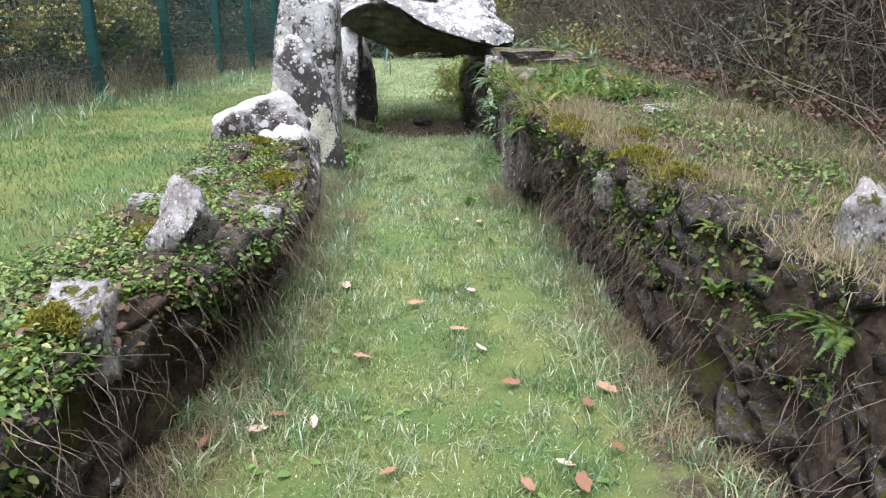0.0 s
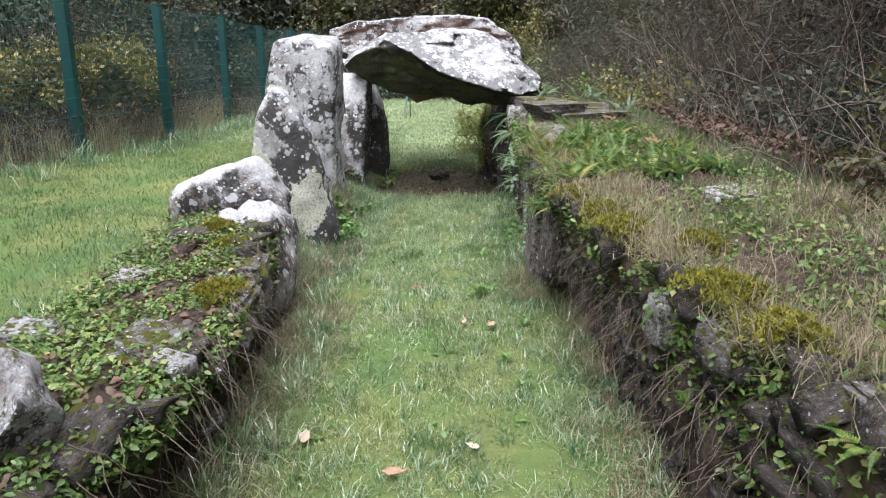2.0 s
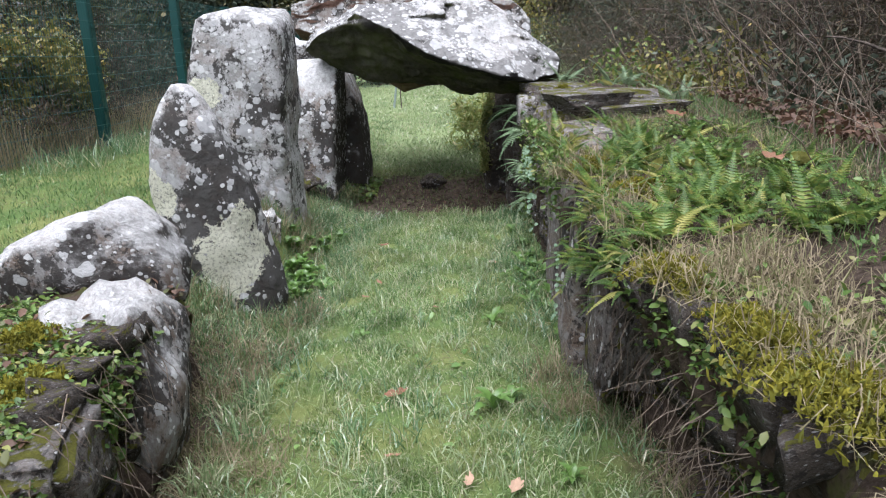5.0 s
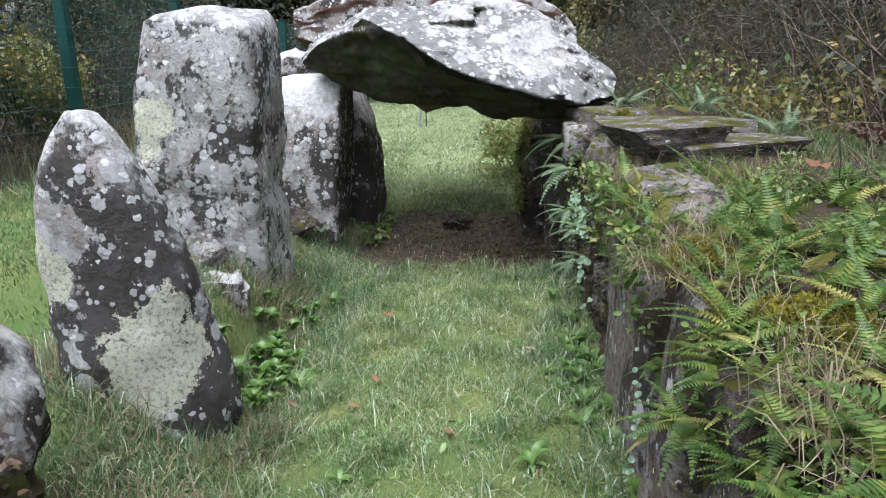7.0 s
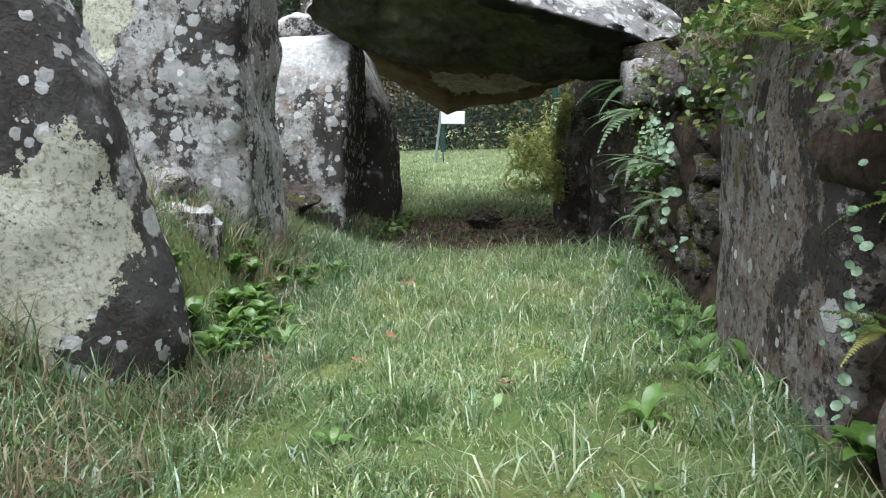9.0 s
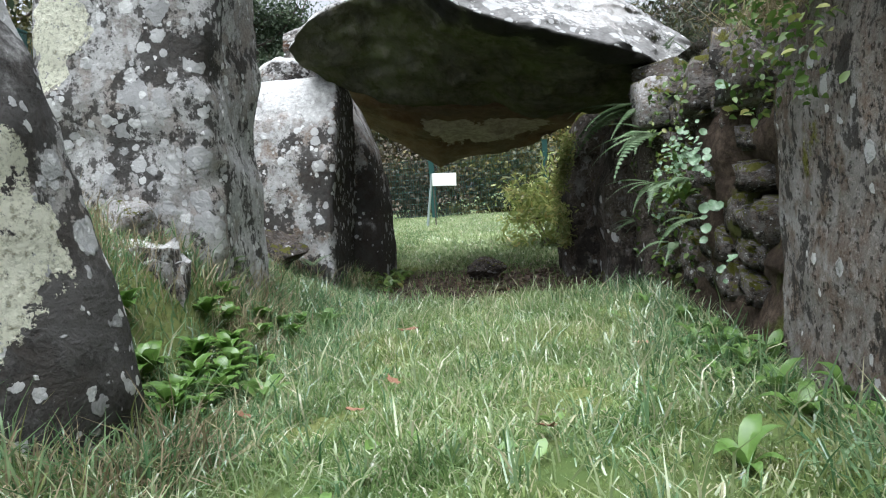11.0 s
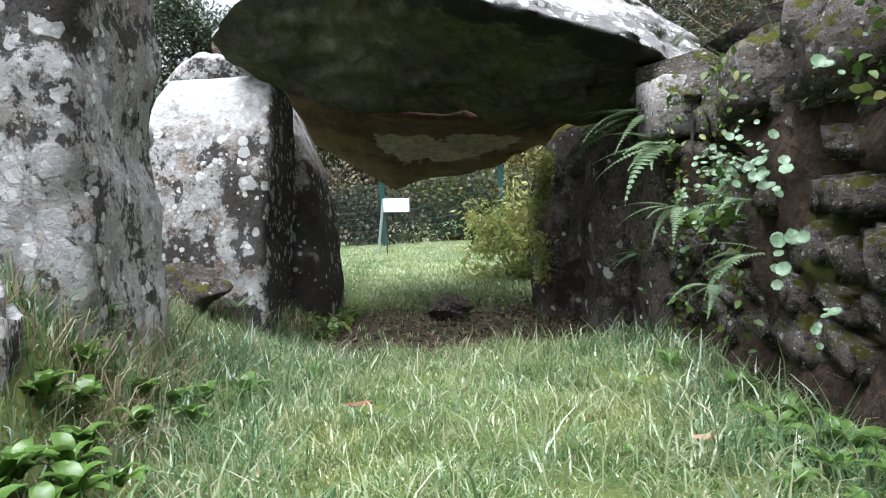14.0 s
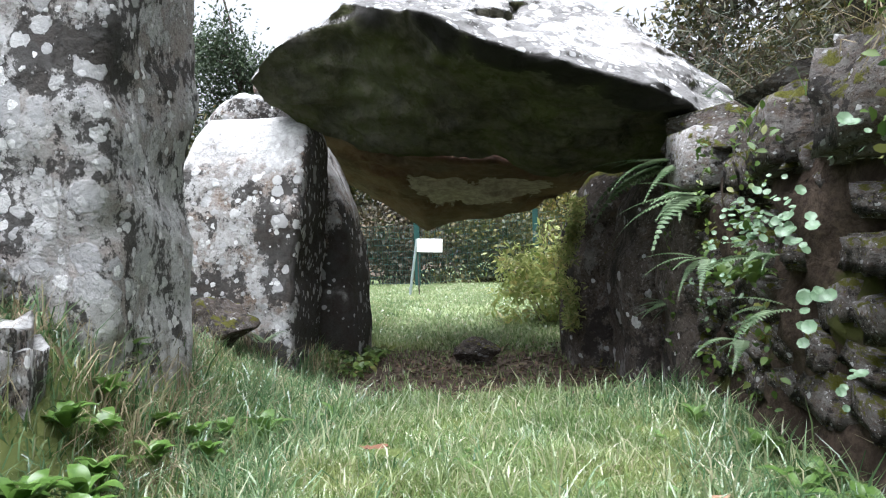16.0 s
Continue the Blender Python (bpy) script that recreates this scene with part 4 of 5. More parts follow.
tufts("grass_tuft", np.stack([left_edge(y) + g.uniform(0.08, 0.42, 62), y], 1), 60, 0.14, 0.0065, M_TUFT, "long arching grass along the western wall foot", 21, lean=1.0, droop=1.4)
y = g.uniform(1.0, 9.9, 66)
tufts("grass_tuft", np.stack([right_edge(y) - g.uniform(0.08, 0.38, 66), y], 1), 60, 0.13, 0.0065, M_TUFT, "long arching grass along the eastern wall foot", 22, lean=1.1, droop=1.5)
tufts("grass_tuft", np.stack([g.uniform(-0.95, 0.65, 210), g.uniform(2.2, 9.8, 210)], 1), 24, 0.11, 0.0058, M_TUFT, "scattered longer grass tufts", 23, 0.035, 1.1, 1.4)
tufts("grass_tuft", np.stack([g.uniform(-0.95, 0.6, 230), g.uniform(5.4, 9.8, 230)], 1), 30, 0.125, 0.0052, M_FIELD, "pale wet grass tufts in the passage", 40, 0.05, 1.1, 1.2)
tufts("grass_tuft", np.stack([g.uniform(-1.15, -0.75, 34), g.uniform(7.3, 9.8, 34)], 1), 60, 0.15, 0.0050, M_TUFT, "long bluish grass at the stone feet", 24, 0.06, 1.1, 1.5)
tufts("grass_tuft", np.stack([g.uniform(0.25, 0.58, 18), g.uniform(7.6, 9.9, 18)], 1), 60, 0.14, 0.0050, M_TUFT, "long grass under the eastern wall", 25, 0.05, 1.1, 1.5)
tufts("dry_grass", np.stack([g.uniform(-1.7, -1.08, 34), g.uniform(7.4, 9.6, 34)], 1), 60, 0.2, 0.003, M_STRAW, "straw-coloured dry grass round the stones", 26, 0.06, 1.3, 1.9)
tufts("dry_grass", np.stack([left_edge(y) + g.uniform(0.0, 0.25, 66), y * 0.62 + 0.5], 1), 60, 0.13, 0.0042, M_STRAW, "dry straw along the wall foot", 27, 0.06, 1.2, 1.2)
tufts("dry_grass", np.stack([right_edge(y * 0.6 + 0.7) - g.uniform(0.0, 0.22, 66), y * 0.6 + 0.7], 1), 60, 0.13, 0.0042, M_STRAW, "dry straw along the eastern wall foot", 28, 0.06, 1.2, 1.2)
y = g.uniform(2.5, 19.0, 90)
tufts("grass_tuft", np.stack([g.normal(-4.15, 0.2, 90), y], 1), 60, 0.24, 0.008, M_TUFT, "tall pale grass along the fence", 29, 0.10)
tufts("dry_grass", np.stack([g.normal(-4.75, 0.25, 90), y], 1), 70, 0.5, 0.006, M_STRAW, "tall brown dry grass behind the fence", 30, 0.14, 0.5, 0.7)


y = g.uniform(1.6, 6.6, 46)
tufts("grass_tuft", np.stack([np.where(np.arange(46) % 2, left_edge(y) + g.uniform(0.12, 0.4, 46), right_edge(y) - g.uniform(0.12, 0.4, 46)), y], 1), 46, 0.2, 0.0065, M_FIELD, "pale arching grass tufts along the passage", 55, 0.03, 1.1, 1.5)
y = g.uniform(1.3, 6.0, 120)
tufts("dry_grass", np.stack([left_edge(y) + g.uniform(0.02, 0.42, 120), y], 1), 80, 0.10, 0.0045, M_STRAW, "matted dead grass along the wall", 56, 0.09, 1.4, 1.2)
tufts("grass_tuft", np.stack([g.uniform(-0.9, 0.8, 150), g.uniform(1.8, 5.6, 150)], 1), 34, 0.10, 0.0052, M_FIELD, "pale short grass tufts in the passage", 57, 0.04, 1.2, 1.6)
y = g.uniform(1.3, 4.6, 60)
tufts("dry_grass", np.stack([right_edge(y) - g.uniform(0.02, 0.34, 60), y], 1), 80, 0.10, 0.0045, M_STRAW, "matted dead grass along the eastern wall", 58, 0.09, 1.4, 1.2)
ring = np.concatenate([np.stack([c + rx * np.cos(a), d + ry * np.sin(a)], 1) for c, d, rx, ry, a in
                       ((-1.32, 7.27, 0.42, 0.28, np.linspace(3.0, 6.6, 15)), (-1.55, 8.75, 0.42, 0.42, np.linspace(3.3, 6.9, 14)), (-1.55, 10.6, 0.4, 0.42, np.linspace(3.3, 6.3, 9)))])
tufts("grass_tuft", ring, 60, 0.16, 0.006, M_TUFT, "green grass tufts round the standing stones", 35, 0.05)
tufts("dry_grass", ring + np.array([0.02, -0.03]), 60, 0.17, 0.0045, M_STRAW, "dead grass round the standing stones", 36, 0.05, 1.1, 1.3)
tufts("dry_grass", [(-1.0, 6.35), (-1.05, 6.6), (-0.95, 6.5), (-1.1, 6.2), (-0.92, 6.72), (0.55, 6.1), (0.5, 6.4)], 110, 0.2, 0.0045, M_STRAW, "bent straw-coloured grass clumps at the wall end", 37, 0.06, 1.0, 1.4)


def east_top(x, y):
    e = np.array([right_edge(v) for v in np.asarray(y)])
    top = np.interp(y, [-3, 2, 4, 6, 8, 10, 11], [0.84, 0.85, 0.88, 0.93, 0.93, 0.95, 0.9])
    return top + 0.05 * ease(x - e, 0.1, 0.8)


y = g.uniform(5.6, 8.1, 24)
tufts("dry_grass", np.stack([np.where(y < 6.4, 0.66, 0.60) + g.uniform(-0.03, 0.12, 24), y], 1), 60, 0.15, 0.0036, M_STRAW, "matted dry grass hanging over the slab edge", 38, 0.05, 1.5, 1.9, east_top)
y = g.uniform(2.6, 5.6, 22)
tufts("dry_grass", np.stack([right_edge(y) + g.uniform(-0.06, 0.14, 22), y], 1), 50, 0.13, 0.0034, M_STRAW, "dead grass hanging over the eastern wall edge", 39, 0.05, 1.5, 1.9, east_top)


def west_top(x, y):
    return np.interp(y, [-3, 2, 3.2, 4.5, 6.4], [0.68, 0.66, 0.62, 0.58, 0.6]) + 0.02 * np.sin(x * 9 + y * 5)


y = g.uniform(1.4, 5.4, 190)
tufts("dry_grass", np.stack([np.interp(y, [1.4, 3, 4.8, 5.5, 6.5], [1.4, 1.15, 0.85, 0.72, 0.8]) + g.uniform(0.0, 1.15, 190) ** 1.4, y], 1), 80, 0.15, 0.0034, M_STRAW, "pale dry wispy grass on the eastern wall", 31, 0.07, 1.5, 2.0, east_top)
y = g.uniform(6.0, 8.6, 50)
tufts("dry_grass", np.stack([0.72 + g.uniform(0.0, 1.3, 50), y], 1), 60, 0.14, 0.0034, M_STRAW, "dry grass between the ferns", 32, 0.07, 1.0, 1.4, east_top)
y = g.uniform(1.2, 9.5, 150)
tufts("grass_tuft", np.stack([right_edge(y) + 0.1 + g.uniform(0.0, 1.3, 150), y], 1), 50, 0.12, 0.005, M_LAWN, "green grass on the eastern wall top", 33, 0.08, 0.8, 1.0, east_top)
y = g.uniform(0.8, 6.0, 60)
tufts("grass_tuft", np.stack([left_edge(y) - g.uniform(0.3, 1.0, 60), y], 1), 40, 0.06, 0.004, M_TUFT, "short grass on the western wall top", 34, 0.08, 0.9, 1.0, west_top)


# ---- creepers, moss and roots on the walls ----
def foliage(name, pts, size, material, label, category, seed, flat=0.6, shape=0.55):
    v, f = leaf_quads(pts, size, seed, flat, shape)
    return tagged(link_mesh(name, v, f, material), label, category, kind="stuff")


def on_west(n, seed, y0, y1, lo=0.45, hi=1.0):
    q = np.random.default_rng(seed)
    y = q.uniform(y0, y1, n)
    keep = clump(y * 1.3, q.uniform(0, 3, n), 3.0) > 0.1
    t = q.uniform(lo, hi, n)
    out = []
    for yy, tt in zip(y[keep], t[keep]):
        p = np.array(left_profile(yy)[1:7])
        k = tt * (len(p) - 1)
        out.append((np.interp(k, range(len(p)), p[:, 0]) + q.normal(0.01, 0.025), yy, np.interp(k, range(len(p)), p[:, 1]) + abs(q.normal(0.015, 0.025))))
    return np.array(out)


def on_east(n, seed, y0, y1, lo, hi):
    q = np.random.default_rng(seed)
    y, t = q.uniform(y0, y1, n), q.uniform(lo, hi, n)
    out = []
    for yy, tt in zip(y, t):
        p = np.array(right_profile(yy)[1:7])
        k = tt * (len(p) - 1)
        out.append((np.interp(k, range(len(p)), p[:, 0]) - abs(q.normal(0.01, 0.03)), yy, np.interp(k, range(len(p)), p[:, 1]) + abs(q.normal(0.01, 0.025))))
    return np.array(out)


def patchy(pts, s, cut):
    return pts[clump(pts[:, 0] * 1.7 + 3, pts[:, 1], s) > cut]


foliage("creeper", patchy(on_west(44000, 41, 0.6, 5.9, 0.34, 1.0), 5.0, 0.2), 0.027, M_CREEP, "glossy small-leaved green creeper over the wall", "creeper", 41)
foliage("creeper", patchy(on_west(7000, 42, 0.6, 5.9, 0.1, 0.5), 6.0, 0.55), 0.034, M_CREEP, "creeper hanging down the wall face", "creeper", 42, 0.1)
foliage("creeper", patchy(on_east(13000, 43, 1.0, 6.6, 0.1, 0.78), 6.0, 0.36), 0.030, M_CREEP, "small green plants rooted in the wall face", "creeper", 43, 0.2)
q8 = np.random.default_rng(61)
hang = np.stack([q8.uniform(0.50, 0.60, 1500), q8.uniform(6.4, 8.2, 1500), 1.02 - 0.35 * q8.random(1500) ** 2.2], 1)
foliage("creeper", patchy(hang, 5.0, 0.62), 0.030, M_CREEP, "small leaves trailing over the upright slab", "creeper", 61, 0.1)
hang = np.stack([q8.uniform(0.50, 0.60, 1800), q8.uniform(8.2, 9.9, 1800), q8.uniform(0.05, 0.95, 1800)], 1)
foliage("creeper", patchy(hang, 7.0, 0.86), 0.030, M_CREEP, "small leaves growing from the masonry joints", "creeper", 62, 0.1)
foliage("ground_ivy", patchy(on_east(9000, 44, 1.0, 9.0, 0.75, 1.0), 5.0, 0.55), 0.028, M_CREEP, "low green weeds on the wall top", "weeds", 44)
foliage("dead_leaves", patchy(on_west(4200, 49, 0.6, 6.2, 0.3, 1.0), 7.0, 0.4), 0.04, M_RED, "brown dead leaves caught on the low wall", "dead leaves", 49)
foliage("bramble", patchy(on_east(2600, 45, 3.5, 8.5, 0.86, 1.0) + np.array([0.55, 0, 0.08]), 5.0, 0.4), 0.045, M_RED, "reddish bramble leaves behind the wall top", "bramble", 45, 0.3)
foliage("weeds", scatter(1500, -1.15, 0.6, 1.5, 9.8, 46, lambda x, y: in_passage(x, y) * (clump(x, y, 5.0) > 0.6)) + np.array([0, 0, 0.02]), 0.045, M_DOCK, "small flat weeds in the grass", "weeds", 46, 1.2)
foliage("leaf_litter", scatter(2200, -1.15, 0.75, 9.7, 12.2, 47) + np.array([0, 0, 0.01]), 0.045, leafy("litter_leaf", (0.05, 0.035, 0.022), (0.16, 0.10, 0.06), (0.12, 0.13, 0.05), 0.7, 0.1), "dark leaf litter on the bare soil", "leaf litter", 47, 1.5)
foliage("ivy", scatter(420, -1.35, -0.9, 10.5, 11.6, 48) + np.array([0, 0, 0.05]), 0.05, M_CREEP, "dark ivy leaves at the stone foot", "ivy", 48, 0.6)


g = np.random.default_rng(91)
z = g.uniform(0.1, 0.9, 5200)
drape = np.stack([0.24 + 0.09 * ease(z, 0.5, 1.0) + np.abs(g.normal(0, 0.035, 5200)), 10.93 + g.random(5200) ** 1.5 * 0.7, z], 1)
foliage("hanging_moss", drape[clump(drape[:, 1] * 3, drape[:, 2] * 2, 4.0) > 0.55], 0.04, M_LIME, "yellow-green moss draped down the chamber stone", "moss", 91, 0.0, 0.3)


def moss_cushion(spots, label):
    """Low cushions of very short, dense shoots."""
    for x, y, z, r in spots:
        g = np.random.default_rng(int(x * 100 + y * 1000) + 5000)
        n = int(17000 * r)
        a, d = g.uniform(0, 2 * np.pi, n), np.sqrt(g.random(n)) * r * (1 + 0.35 * np.sin(np.arange(n)))
        d = d * (1 + 0.3 * np.sin(a * 3 + y * 7) + 0.15 * np.sin(a * 7))
        px, py = d * np.cos(a), d * np.sin(a) * 1.3
        pz = 0.05 * (1 - (d / (r * 1.5)) ** 2) + 0.012 * np.sin(px * 60) * np.cos(py * 50)
        v, f = blades(np.stack([px, py, pz], 1), 0.024, 0.009, 1.2, 0.8, int(y * 100))
        ob = link_mesh("moss", v, f, M_MOSS)
        ob.matrix_basis = pose(x, y, z - 0.03)
        tagged(ob, label, "moss", "moss cushions", "stuff")


M_MOSS = leafy("moss", (0.085, 0.085, 0.012), (0.24, 0.215, 0.03), (0.16, 0.17, 0.04), 0.9, 0.25, 0.1)
moss_cushion([(0.86, 4.55, 0.92, 0.13), (0.82, 4.85, 0.92, 0.11), (1.02, 3.65, 0.93, 0.12), (1.1, 3.3, 0.92, 0.10), (0.74, 5.3, 0.92, 0.10), (1.1, 4.2, 0.94, 0.09), (0.85, 6.2, 0.96, 0.12), (0.72, 6.7, 0.97, 0.1), (0.76, 7.5, 0.98, 0.12), (0.9, 9.5, 1.07, 0.07), (0.82, 8.5, 1.04, 0.08)], "yellow-green moss cushion on the wall top")
moss_cushion([(-1.0, 4.35, 0.65, 0.10), (-1.2, 5.15, 0.64, 0.10), (-1.3, 3.15, 0.68, 0.10), (-1.22, 2.1, 0.72, 0.08), (-1.38, 5.45, 0.67, 0.09)], "yellow-green moss cushion on the low wall")


def roots(name, n, profile, side, y0, y1, seed, label):
    q = random.Random(seed)
    paths = []
    for _ in range(n):
        y = q.uniform(y0, y1)
        z = q.uniform(0.3, 0.72)
        x = face_x(profile, y, z) + side * 0.02
        paths.append((wander((x, y, z), (side * 0.5, q.uniform(-1, 1), -0.6), q.uniform(0.12, 0.42), 6, 0.4, 0.3), q.uniform(0.001, 0.0026), 0.0007))
    v, f = tubes(paths, 4)
    return tagged(link_mesh(name, v, f, M_TWIG), label, "roots", kind="stuff")


roots("roots", 300, left_profile, 1, 0.8, 6.0, 51, "tangled brown roots hanging from the western wall")
roots("roots", 420, right_profile, -1, 0.8, 6.3, 52, "thin brown roots hanging from the eastern wall")


# ---- ferns ----
def frond_mesh(seed, pairs=15, width=0.17, arch=0.9, material=None):
    """A frond 1 long that rises along +y and arches over, with paired lobes."""
    q = random.Random(seed)
    v, f = [], []
    rise = q.uniform(0.75, 1.1)

    def at(t):
        a = rise - arch * t
        return Vector((0.05 * math.sin(t * 3 + seed), t * math.cos(rise - arch * t / 2), t * math.sin(rise - arch * t / 2))), Vector((0, math.cos(a), math.sin(a)))

    for i in range(pairs):
        t = 0.14 + 0.84 * i / pairs
        p, d = at(t)
        n = Vector((0, -d.z, d.y))
        w = width * (0.55 + 0.45 * math.sin(math.pi * min(1, t * 1.25))) * (1.12 - t) * 1.15 * q.uniform(0.85, 1.1)
        b = 0.84 / pairs * 0.43
        for s in (1, -1):
            o = Vector((s, 0, 0)) + d * 0.25
            k = len(v)
            v += [p - d * b, p + d * b, p + o * w * 0.7 + d * b * 0.85 + n * w * 0.06, p + o * w - n * w * 0.12, p + o * w * 0.7 - d * b * 0.8 + n * w * 0.06]
            f.append((k, k + 1, k + 2, k + 3, k + 4) if s > 0 else (k + 4, k + 3, k + 2, k + 1, k))
    for i in range(8):
        t0, t1 = i / 8, (i + 1) / 8
        (a, _), (c, _) = at(t0), at(t1)
        k = len(v)
        r = Vector((0.006, 0, 0)) * (1.2 - t0)
        v += [a - r, a + r, c + r * 0.85, c - r * 0.85]
        f.append((k, k + 1, k + 2, k + 3))
    me = bpy.data.meshes.new("frond")
    me.from_pydata([tuple(x) for x in v], [], f)
    me.materials.append(material)
    return me


FRONDS = {m.name: [frond_mesh(i + 1, 17 + i % 4, 0.14 + 0.02 * (i % 3), 0.6 + 0.2 * i, m) for i in range(5)] for m in (M_FERN, M_FERN2, M_FERNDRY)}


def fern(at, size, count, label, material=M_FERN, facing=None, sweep=360.0, down=0.0, dry=0.1):
    base = thing("fern", at, label, "fern", "ferns")
    for i in range(count):
        m = M_FERNDRY if R.random() < dry else material
        ob = new("frond", R.choice(FRONDS[m.name]))
        ob.parent = base
        turn = R.uniform(0, 360) if facing is None else facing + R.uniform(-sweep / 2, sweep / 2)
        ob.matrix_basis = pose(R.uniform(-0.03, 0.03), R.uniform(-0.03, 0.03), 0, 0, 0, turn) @ pose(0, 0, 0, -down + R.uniform(-18, 18), R.uniform(-12, 12), 0) @ Matrix.Diagonal((*(R.uniform(0.7, 1.15) * size,) * 3, 1))
    return base


q = random.Random(77)
for _ in range(125):
    y = q.uniform(5.5, 7.8)
    x = (0.62 if y > 5.9 else 0.72) + q.random() ** 1.3 * 1.0
    fern((x, y, 0.93 + 0.05 * min(1, x - 0.6)), q.uniform(0.15, 0.27), 6, "bright green polypody fern on the eastern wall top", dry=0.1)
for x, y, z, s, n in ((0.62, 6.38, 0.60, 0.30, 8), (0.70, 6.30, 0.80, 0.26, 7), (0.60, 6.9, 0.84, 0.26, 6), (0.62, 7.3, 0.88, 0.24, 6), (0.66, 5.95, 0.86, 0.22, 6),
                      (0.95, 4.1, 0.70, 0.24, 6), (1.0, 4.3, 0.5, 0.2, 5), (1.05, 3.6, 0.42, 0.2, 5), (1.12, 2.85, 0.80, 0.19, 5), (1.2, 2.5, 0.70, 0.17, 6), (1.28, 2.3, 0.64, 0.22, 9), (1.3, 2.15, 0.66, 0.22, 9), (1.12, 3.1, 0.6, 0.14, 5), (0.68, 6.0, 0.55, 0.2, 5)):
    fern((x, y, z), s * 0.72, n, "green fern leaning out of the eastern wall", facing=90, sweep=150, down=28, dry=0.12)
for _ in range(24):
    y = q.uniform(5.5, 6.3)
    z = 0.96 - 0.34 * q.random() ** 1.5
    fern((face_x(right_profile, y, z) - 0.03, y, z), q.uniform(0.11, 0.18), 5, "yellow-green fern on the eastern wall face", facing=100, sweep=170, down=15, dry=0.16)
for x, y, z, s, n in ((0.58, 9.72, 0.90, 0.44, 8), (0.58, 9.5, 0.74, 0.36, 7), (0.56, 9.3, 0.5, 0.24, 5), (0.58, 8.75, 0.50, 0.22, 6), (0.58, 8.65, 0.36, 0.2, 5), (0.45, 10.7, 1.02, 0.2, 6), (0.62, 10.0, 0.3, 0.22, 6), (0.55, 8.9, 0.25, 0.18, 5)):
    fern((x, y, z), s, n, "grey-green fern hanging from the shaded masonry", M_FERN2, 100, 130, 40, 0.0)
for x, y, z, s in ((0.95, 9.9, 1.1, 0.3), (1.3, 9.4, 1.08, 0.3), (1.5, 9.8, 1.05, 0.32), (0.75, 10.05, 1.16, 0.2), (1.7, 8.9, 1.0, 0.3)):
    fern((x, y, z), s, 8, "grey-green fern on the masonry top", M_FERN2)
for x, y, z, s, n in ((0.64, 6.84, 0.9, 0.22, 6), (0.66, 6.84, 0.55, 0.16, 5), (0.66, 6.84, 0.3, 0.15, 5)):
    fern((x, y, z), s, n, "green fern growing between the slabs", facing=90, sweep=120, down=30, dry=0.1)
for x, y, z in ((-1.42, 10.12, 0.22), (-1.32, 10.1, 0.12)):
    fern((x, y, z), 0.16, 5, "small fern at the stone foot", M_FERN2)


# ---- broad-leaved plants ----
def blade_leaf(material, length=1.0, width=0.3, name="leaf"):
    """One long leaf with a midrib fold, 1 long along +y, arching up and over."""
    n = 6
    v, f = [], []
    for i in range(n + 1):
        t = i / n
        w = width * math.sin(math.pi * (0.08 + 0.9 * t)) ** 0.8 * 0.5
        y, z = t * 0.85, 0.35 * math.sin(t * 2.3)
        v += [(-w, y, z + w * 0.35), (0, y, z), (w, y, z + w * 0.35)]
        if i:
            k = 3 * i
            f += [(k - 3, k - 2, k + 1, k), (k - 2, k - 1, k + 2, k + 1)]
    me = bpy.data.meshes.new(name)
    me.from_pydata(v, [], f)
    for p in me.polygons:
        p.use_smooth = True
    me.materials.append(material)
    return me


def disc_leaf(material):
    """A round dished leaf, 1 across, with a dimple in the middle."""
    v, f = [(0, 0, -0.10)], []
    for r, z in ((0.25, -0.02), (0.5, 0.05)):
        for i in range(14):
            a = 2 * math.pi * i / 14
            s = r * (1 + 0.05 * math.cos(a * 7))
            v.append((s * math.cos(a), s * math.sin(a), z))
    for i in range(14):
        j = (i + 1) % 14
        f += [(0, 1 + i, 1 + j), (1 + i, 15 + i, 15 + j, 1 + j)]
    me = bpy.data.meshes.new("leaf")
    me.from_pydata(v, [], f)
    for p in me.polygons:
        p.use_smooth = True
    me.materials.append(material)
    return me


DOCK, BROAD, BROAD2, PENNY = blade_leaf(M_DOCK), blade_leaf(M_CREEP, 1, 0.42), blade_leaf(M_WEED, 1, 0.42), disc_leaf(M_PENNY)


def rosette(at, size, count, label, me, name="dock_plant"):
    base = thing(name, at, label, "weed", "broad-leaved weeds")
    for i in range(count):
        ob = new("leaf", me)
        ob.parent = base
        ob.matrix_basis = pose(0, 0, 0, 0, 0, 360 * i / count + R.uniform(-25, 25)) @ pose(0, 0, 0, R.uniform(-5, 35), 0, 0) @ Matrix.Diagonal((*(size * R.uniform(0.6, 1.1),) * 3, 1))


